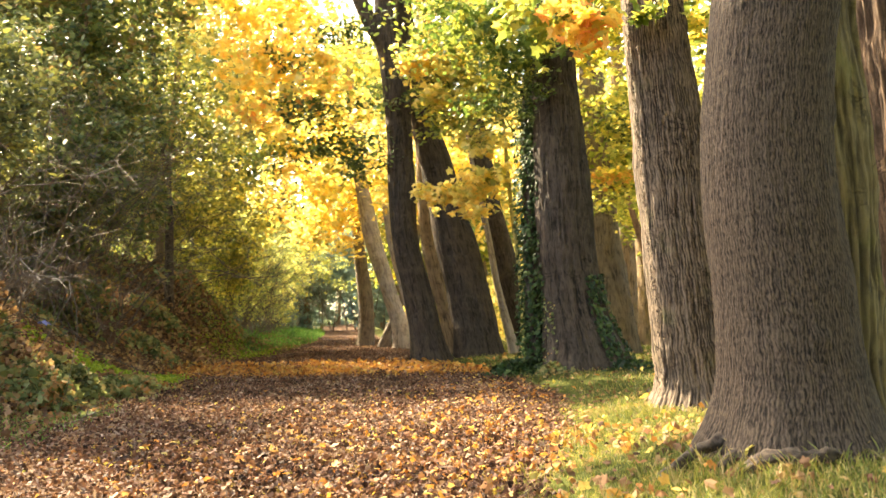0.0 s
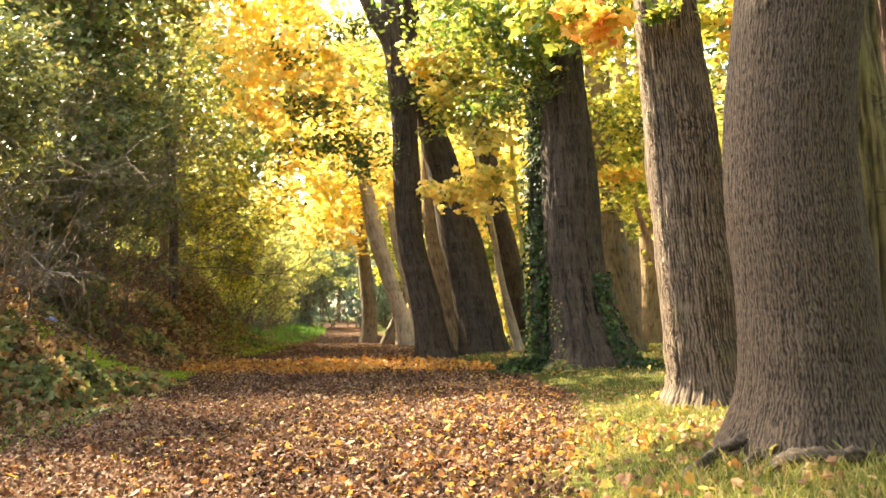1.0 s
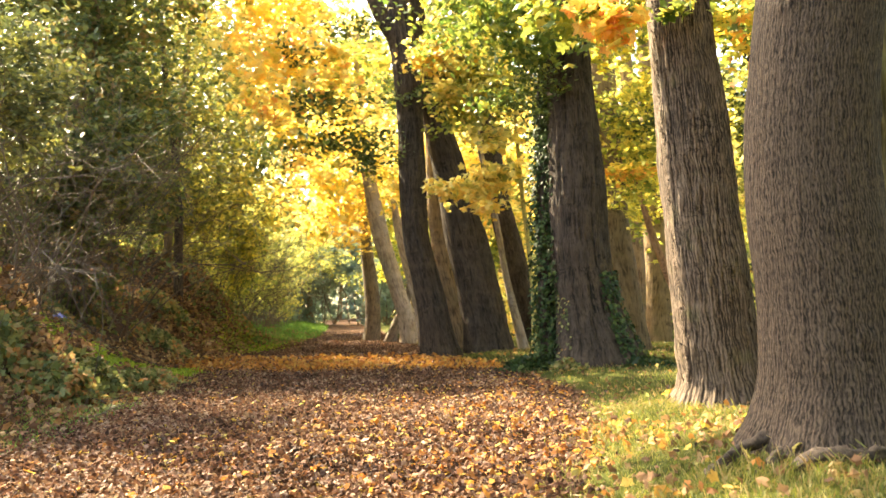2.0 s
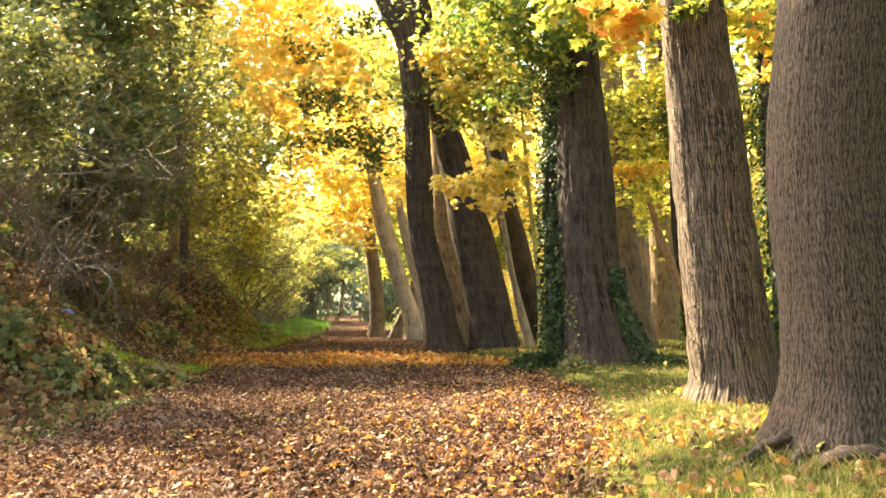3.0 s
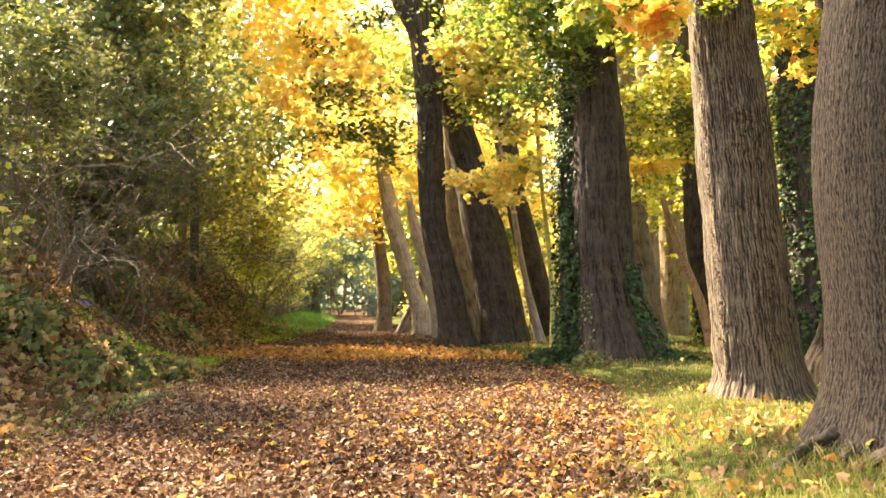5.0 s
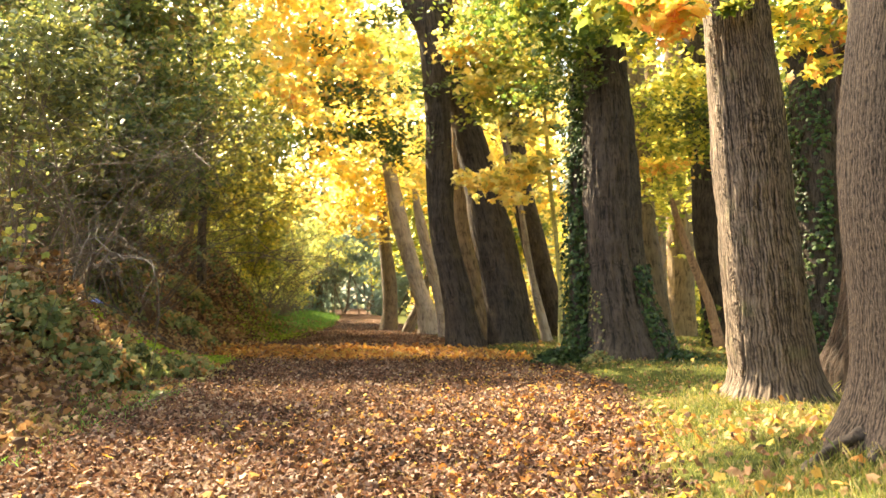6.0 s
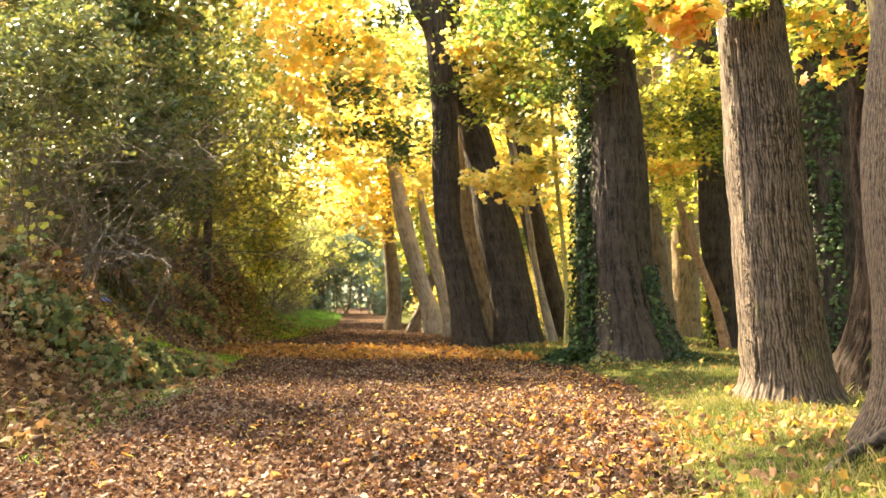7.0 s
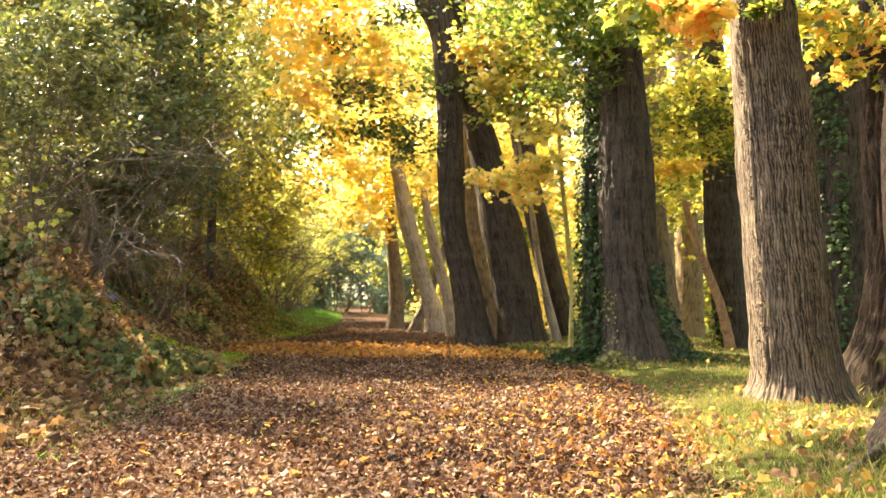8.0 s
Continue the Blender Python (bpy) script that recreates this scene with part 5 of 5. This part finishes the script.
for x, y in ((-4.6, 9.9), (-4.55, 10.4), (-4.5, 11.0), (-4.5, 11.6), (-4.85, 9.6), (-5.1, 9.4), (-4.45, 12.2)):
    moss_patch(x + 0.1, y, 0.17, 0.32, 3000, "bright green moss along the crest of the bank")
moss_patch(-5.3, 20.5, 0.4, 1.2, 2500, "green moss at the foot of the bank")

# dead branches on the bank


def on_slope(q, x, y, z0, over):
    """Lets a bent twig follow the ground: never below it, never far above."""
    g = height(q[:, 0] + x, q[:, 1] + y) - z0
    q[:, 2] = np.clip(q[:, 2], g + over, g + 0.16)
    return q


for x, y, w, long in ((-5.9, 11.4, (1.0, -0.3, -0.1), 1.0), (-6.1, 11.8, (0.9, -0.5, 0.1), 1.0), (-5.5, 11.0, (0.6, -0.8, 0.3), 0.9), (-5.2, 12.2, (0.9, 0.2, 0.1), 0.9), (-4.0, 8.2, (1.0, 0.25, 0.0), 0.7), (-5.0, 8.6, (0.8, -0.4, 0.4), 0.8), (-3.5, 7.3, (1.0, 0.3, 0.05), 0.6), (-4.6, 10.9, (0.9, -0.6, -0.2), 0.8)):
    e = empty("fallen_branch", x, y, float(height(x, y)) + 0.05, "bare grey dead branch lying on the bank", "branch", "dead branches on the bank")
    q = on_slope(bent((0, 0, 0), w, long, 0.3, 0.02, 9), x, y, e.location.z, 0.012)
    v, f = tube(q, np.linspace(0.007, 0.003, 9), 7)
    link_mesh("branch", v, [f], TWIG_PALE, e)
    for k in (3, 4, 5, 6):
        q2 = on_slope(bent(q[k], rng.normal(0, 1, 3) + (0.6, 0, 0.3), long * 0.4, 0.3), x, y, e.location.z, 0.006)
        v, f = tube(q2, np.linspace(0.004, 0.0015, len(q2)), 5)
        link_mesh("twig", v, [f], TWIG_PALE, e)

# roots of the near tree
for pts, r0 in (([(1.5, 3.95, 0.42), (1.28, 3.84, 0.32), (1.1, 3.8, 0.25), (0.92, 3.78, 0.14)], 0.036), ([(1.24, 3.56, 0.2), (1.32, 3.47, 0.29), (1.42, 3.45, 0.315), (1.55, 3.44, 0.32), (1.66, 3.46, 0.305), (1.73, 3.46, 0.2), (1.75, 3.47, 0.05)], 0.033), ([(1.4, 3.8, 0.30), (1.2, 3.62, 0.25), (1.02, 3.58, 0.14)], 0.024)):
    v, f = gnarled(np.array(pts) - np.array(tree_a.location), (r0, r0 * 0.5), int(r0 * 1000))
    tagged(link_mesh("root", v, [f], ROOT, tree_a), "gnarled exposed root")
grass("grass", 5000, lambda x, y: np.exp(-((np.hypot(x - 1.67, y - 3.9) - 0.62) / 0.16) ** 2) + np.exp(-((np.hypot(x - 2.2, y - 7.2) - 0.62) / 0.12) ** 2), 0.11, "longer grass tufts round the trees' feet", 0.4, 3.2, 2.9, 8.2)

# trees rising out of the bank
# unseen tree, added so that its crown keeps sun off the near trunk
bank_tree = tree("bank_tree", [(1.6, -8.4, 0.13), (3.0, -8.3, 0.12), (5.0, -7.9, 0.10)], 10.6, 9.0, BARK_TAN, "unseen slim tree added on the bank to shade the near trunk", 31, around=24, step=0.15, ridge=(12, 0.3, 0.01))
crown(bank_tree, "crown", [(-3.75, 9.0, 8.15, 1.2, 0.5, 1.7)], 230, 16, 0.24, 0.16, LIME_YELLOW, KITE, label="yellow-green leaves high up, added to cast shade")
limbs(bank_tree, (-7.6, 10.6, 6.4), [(-3.75, 9.0, 8.0), (-4.4, 9.6, 9.0)], 0.05, BARK_TAN)
left_tree = tree("bank_tree", [(1.4, -6.45, 0.11), (4.1, -6.5, 0.09), (6.6, -6.8, 0.07)], 19.2, 10.0, BARK_DARK, "dark upright trunk among the shrubs on the bank", 32, around=32, step=0.15, ridge=(14, 0.3, 0.01), sink=0.8)
crown(left_tree, "crown", [(-11.0, 20.5, 8.0, 2.4, 0.9, 2.8), (-14.5, 20.5, 8.0, 2.4, 0.9, 3.0), (-12.0, 20.5, 12.0, 2.6, 0.9, 1.6)], 620, 16, 0.4, 0.38, BACK_GREEN, KITE, label="olive leaves in shade")
crown(left_tree, "crown", [(-6.4, 18.3, 4.5, 0.5, 0.3, 1.2), (-6.5, 18.3, 6.8, 0.6, 0.3, 1.4)], 60, 16, 0.22, 0.15, SHRUB_GREEN, KITE, label="dark green leaves round the trunk")
# the first two clumps are unseen, added to shade the hedge
crown(left_tree, "crown", [(-9.4, 12.2, 8.0, 0.9, 0.8, 0.6), (-8.0, 12.3, 8.0, 0.8, 0.7, 0.5), (-6.4, 17.8, 8.2, 1.3, 1.0, 1.2), (-9.0, 16.0, 6.6, 1.8, 0.9, 1.8), (-7.0, 15.8, 7.0, 1.2, 0.8, 1.4), (-8.6, 17.0, 8.2, 1.8, 0.9, 1.2)], 500, 16, 0.28, 0.19, SHRUB_GREEN, KITE, label="green leaves high up")
birch = tree("bank_tree", [(1.0, -7.7, 0.12), (4.0, -7.5, 0.10), (7.0, -7.2, 0.09)], 21.8, 10.0, BARK_TAN, "slim tree with bright yellow-green leaves", 33, around=24, step=0.2, ridge=(12, 0.3, 0.01))
crown(birch, "crown", [(-13.0, 40.0, 12.9, 3.2, 1.4, 3.2), (-16.6, 40.0, 11.2, 3.2, 1.4, 3.6), (-10.2, 40.6, 10.9, 2.4, 1.2, 3.0), (-14.0, 40.0, 17.0, 3.4, 1.4, 2.2), (-12.5, 40.0, 7.0, 2.6, 1.2, 2.2), (-9.4, 34.0, 7.6, 1.7, 0.8, 2.4)], 640, 16, 0.55, 0.46, BACK_GREEN, KITE, label="olive leaves in shade")
crown(birch, "crown", [(-7.0, 21.5, 6.4, 1.4, 0.8, 1.6), (-6.4, 21.5, 8.4, 1.6, 0.8, 1.3), (-8.0, 21.8, 4.6, 1.2, 0.8, 1.2), (-4.9, 21.2, 5.3, 0.9, 0.6, 0.9), (-6.1, 21.3, 4.0, 0.9, 0.6, 0.9), (-5.2, 21.4, 3.4, 0.7, 0.5, 0.6), (-5.2, 21.4, 7.0, 1.1, 0.6, 0.9), (-6.9, 21.6, 3.4, 0.9, 0.5, 0.8)], 430, 16, 0.26, 0.14, BIRCH_GREEN, KITE, label="bright yellow-green leaves")
crown(birch, "crown", [(-7.6, 23.2, 6.0, 1.4, 0.6, 2.0), (-5.8, 23.2, 6.4, 1.3, 0.6, 2.2), (-6.6, 23.4, 9.2, 1.8, 0.7, 1.3), (-6.6, 23.2, 3.8, 1.1, 0.5, 1.0), (-9.0, 23.4, 8.0, 1.4, 0.7, 1.8)], 300, 16, 0.34, 0.22, BIRCH_GREEN, KITE, label="green leaves turning yellow")
crown(birch, "crown", [(-7.0, 25.0, 6.5, 1.6, 0.6, 2.2), (-5.4, 25.0, 7.6, 1.4, 0.6, 1.6), (-8.8, 25.0, 5.0, 1.3, 0.6, 2.0), (-6.0, 25.0, 4.8, 1.2, 0.5, 1.0)], 140, 16, 0.36, 0.28, BIRCH_GREEN, KITE, label="green leaves turning yellow")
for i in range(10):
    far_tree(-27 + i * 1.1 + rng.uniform(-0.5, 0.5), rng.uniform(36, 42), rng.uniform(10, 12), 2.6, FAR_GREEN, "tall green woodland tree behind the bank", 420, 0.24)

# added tree; its crown hangs out of view and shades the path
shade_tree = tree("bank_tree", [(1.4, -7.9, 0.16), (4.0, -7.7, 0.14), (6.6, -7.3, 0.12)], 16.2, 9.0, BARK_TAN, "slim tree among the bank's shrubs, added to shade the path", 34, around=24, step=0.2, ridge=(12, 0.3, 0.01), sink=0.8)
crown(shade_tree, "crown", [(-4.6, 15.4, 8.2, 1.1, 0.9, 0.6), (-6.4, 15.9, 8.4, 1.4, 1.1, 0.7), (-8.2, 16.2, 8.4, 1.0, 1.2, 0.8)], 190, 16, 0.3, 0.16, LIME_YELLOW, KITE, label="yellow-green leaves high up, added to cast shade")
crown(shade_tree, "crown", [(-4.2, 14.7, 8.0, 1.1, 1.0, 0.5)], 70, 16, 0.28, 0.16, LIME_YELLOW, KITE, label="yellow-green leaves high up, added to cast shade")
limbs(shade_tree, (-7.3, 16.2, 6.6), [(-4.6, 15.4, 8.0), (-6.4, 15.9, 8.4)], 0.05, BARK_TAN)

# young maple shoots at the foot of the bank
for x, y, high in ((-4.75, 7.3, 0.95), (-4.7, 7.1, 0.5), (-5.0, 7.6, 1.2), (-4.95, 7.0, 0.6)):
    e = empty("maple_seedling", x, y, float(height(x, y)), "small maple shoot with large yellowing leaves", "seedling", "maple shoots")
    q = bent((0, 0, -0.03), (0.1, -0.15, 1), high, 0.15, 0.0, 7)
    v, f = tube(q, np.linspace(0.006, 0.003, 7), 5)
    link_mesh("stem", v, [f], TWIG, e)
    p = q[rng.integers(2, 7, 9)] + rng.normal(0, 0.09, (9, 3))
    v, f = leaves(LOBED, p, rng.uniform(0.06, 0.10, 9), (0.2, -0.5, 0.7), 0.5, 1.2)
    link_mesh("foliage", v, [f], BRAMBLE, e, False)

# taller maple shoots with yellow leaves on the bank
for x, y, high in ((-5.4, 8.6, 1.5), (-5.6, 8.4, 1.1), (-5.15, 8.3, 0.9)):
    e = empty("maple_seedling", x, y, float(height(x, y)), "maple shoot with large yellow leaves on the bank", "seedling", "maple shoots")
    q = bent((0, 0, -0.03), (0.1, -0.1, 1), high, 0.2, 0.0, 8)
    v, f = tube(q, np.linspace(0.008, 0.003, 8), 6)
    link_mesh("stem", v, [f], TWIG, e)
    p = q[rng.integers(3, 8, 16)] + rng.normal(0, 0.11, (16, 3))
    v, f = leaves(LOBED, p, rng.uniform(0.08, 0.13, 16), (0.2, -0.5, 0.7), 0.5, 1.2)
    link_mesh("foliage", v, [f], MAPLE_LIME, e, False)

# a scrap of blue plastic caught in the hollow of the bank
px_, py_ = -5.55, 11.3
e = empty("plastic_scrap", px_, py_, float(height(px_, py_)), "crumpled scrap of blue plastic film on the bank", "litter")
u_, v_ = np.meshgrid(np.linspace(-1, 1, 9), np.linspace(-1, 1, 9), indexing="ij")
zz = 0.09 * (1 - 0.5 * (u_ ** 2 + v_ ** 2)) + 0.035 * np.sin(5 * u_ + 2 * v_) * np.cos(4 * v_ - u_)
k_ = (np.arange(8)[:, None] * 9 + np.arange(8)[None, :]).ravel()
link_mesh("film", np.stack([0.10 * u_, 0.08 * v_, 0.7 * zz + 0.02], -1).reshape(-1, 3), [np.stack([k_, k_ + 9, k_ + 10, k_ + 1], -1)], BLUE_PLASTIC, e, True)

# leaves of the tan trees beyond the plated trunk
crown(tree_j2, "crown", [(8.3, 26.4, 7.2, 1.5, 0.8, 2.6), (10.2, 26.4, 7.4, 1.5, 0.8, 2.6)], 200, 16, 0.42, 0.34, BACK_GREEN, KITE, label="olive leaves in shade")
crown(tree_j2, "crown", [(8.2, 25.0, 6.6, 1.2, 0.7, 2.2), (9.8, 25.0, 7.0, 1.2, 0.7, 2.2)], 110, 16, 0.34, 0.2, LIME_YELLOW, KITE, label="yellow-green leaves")
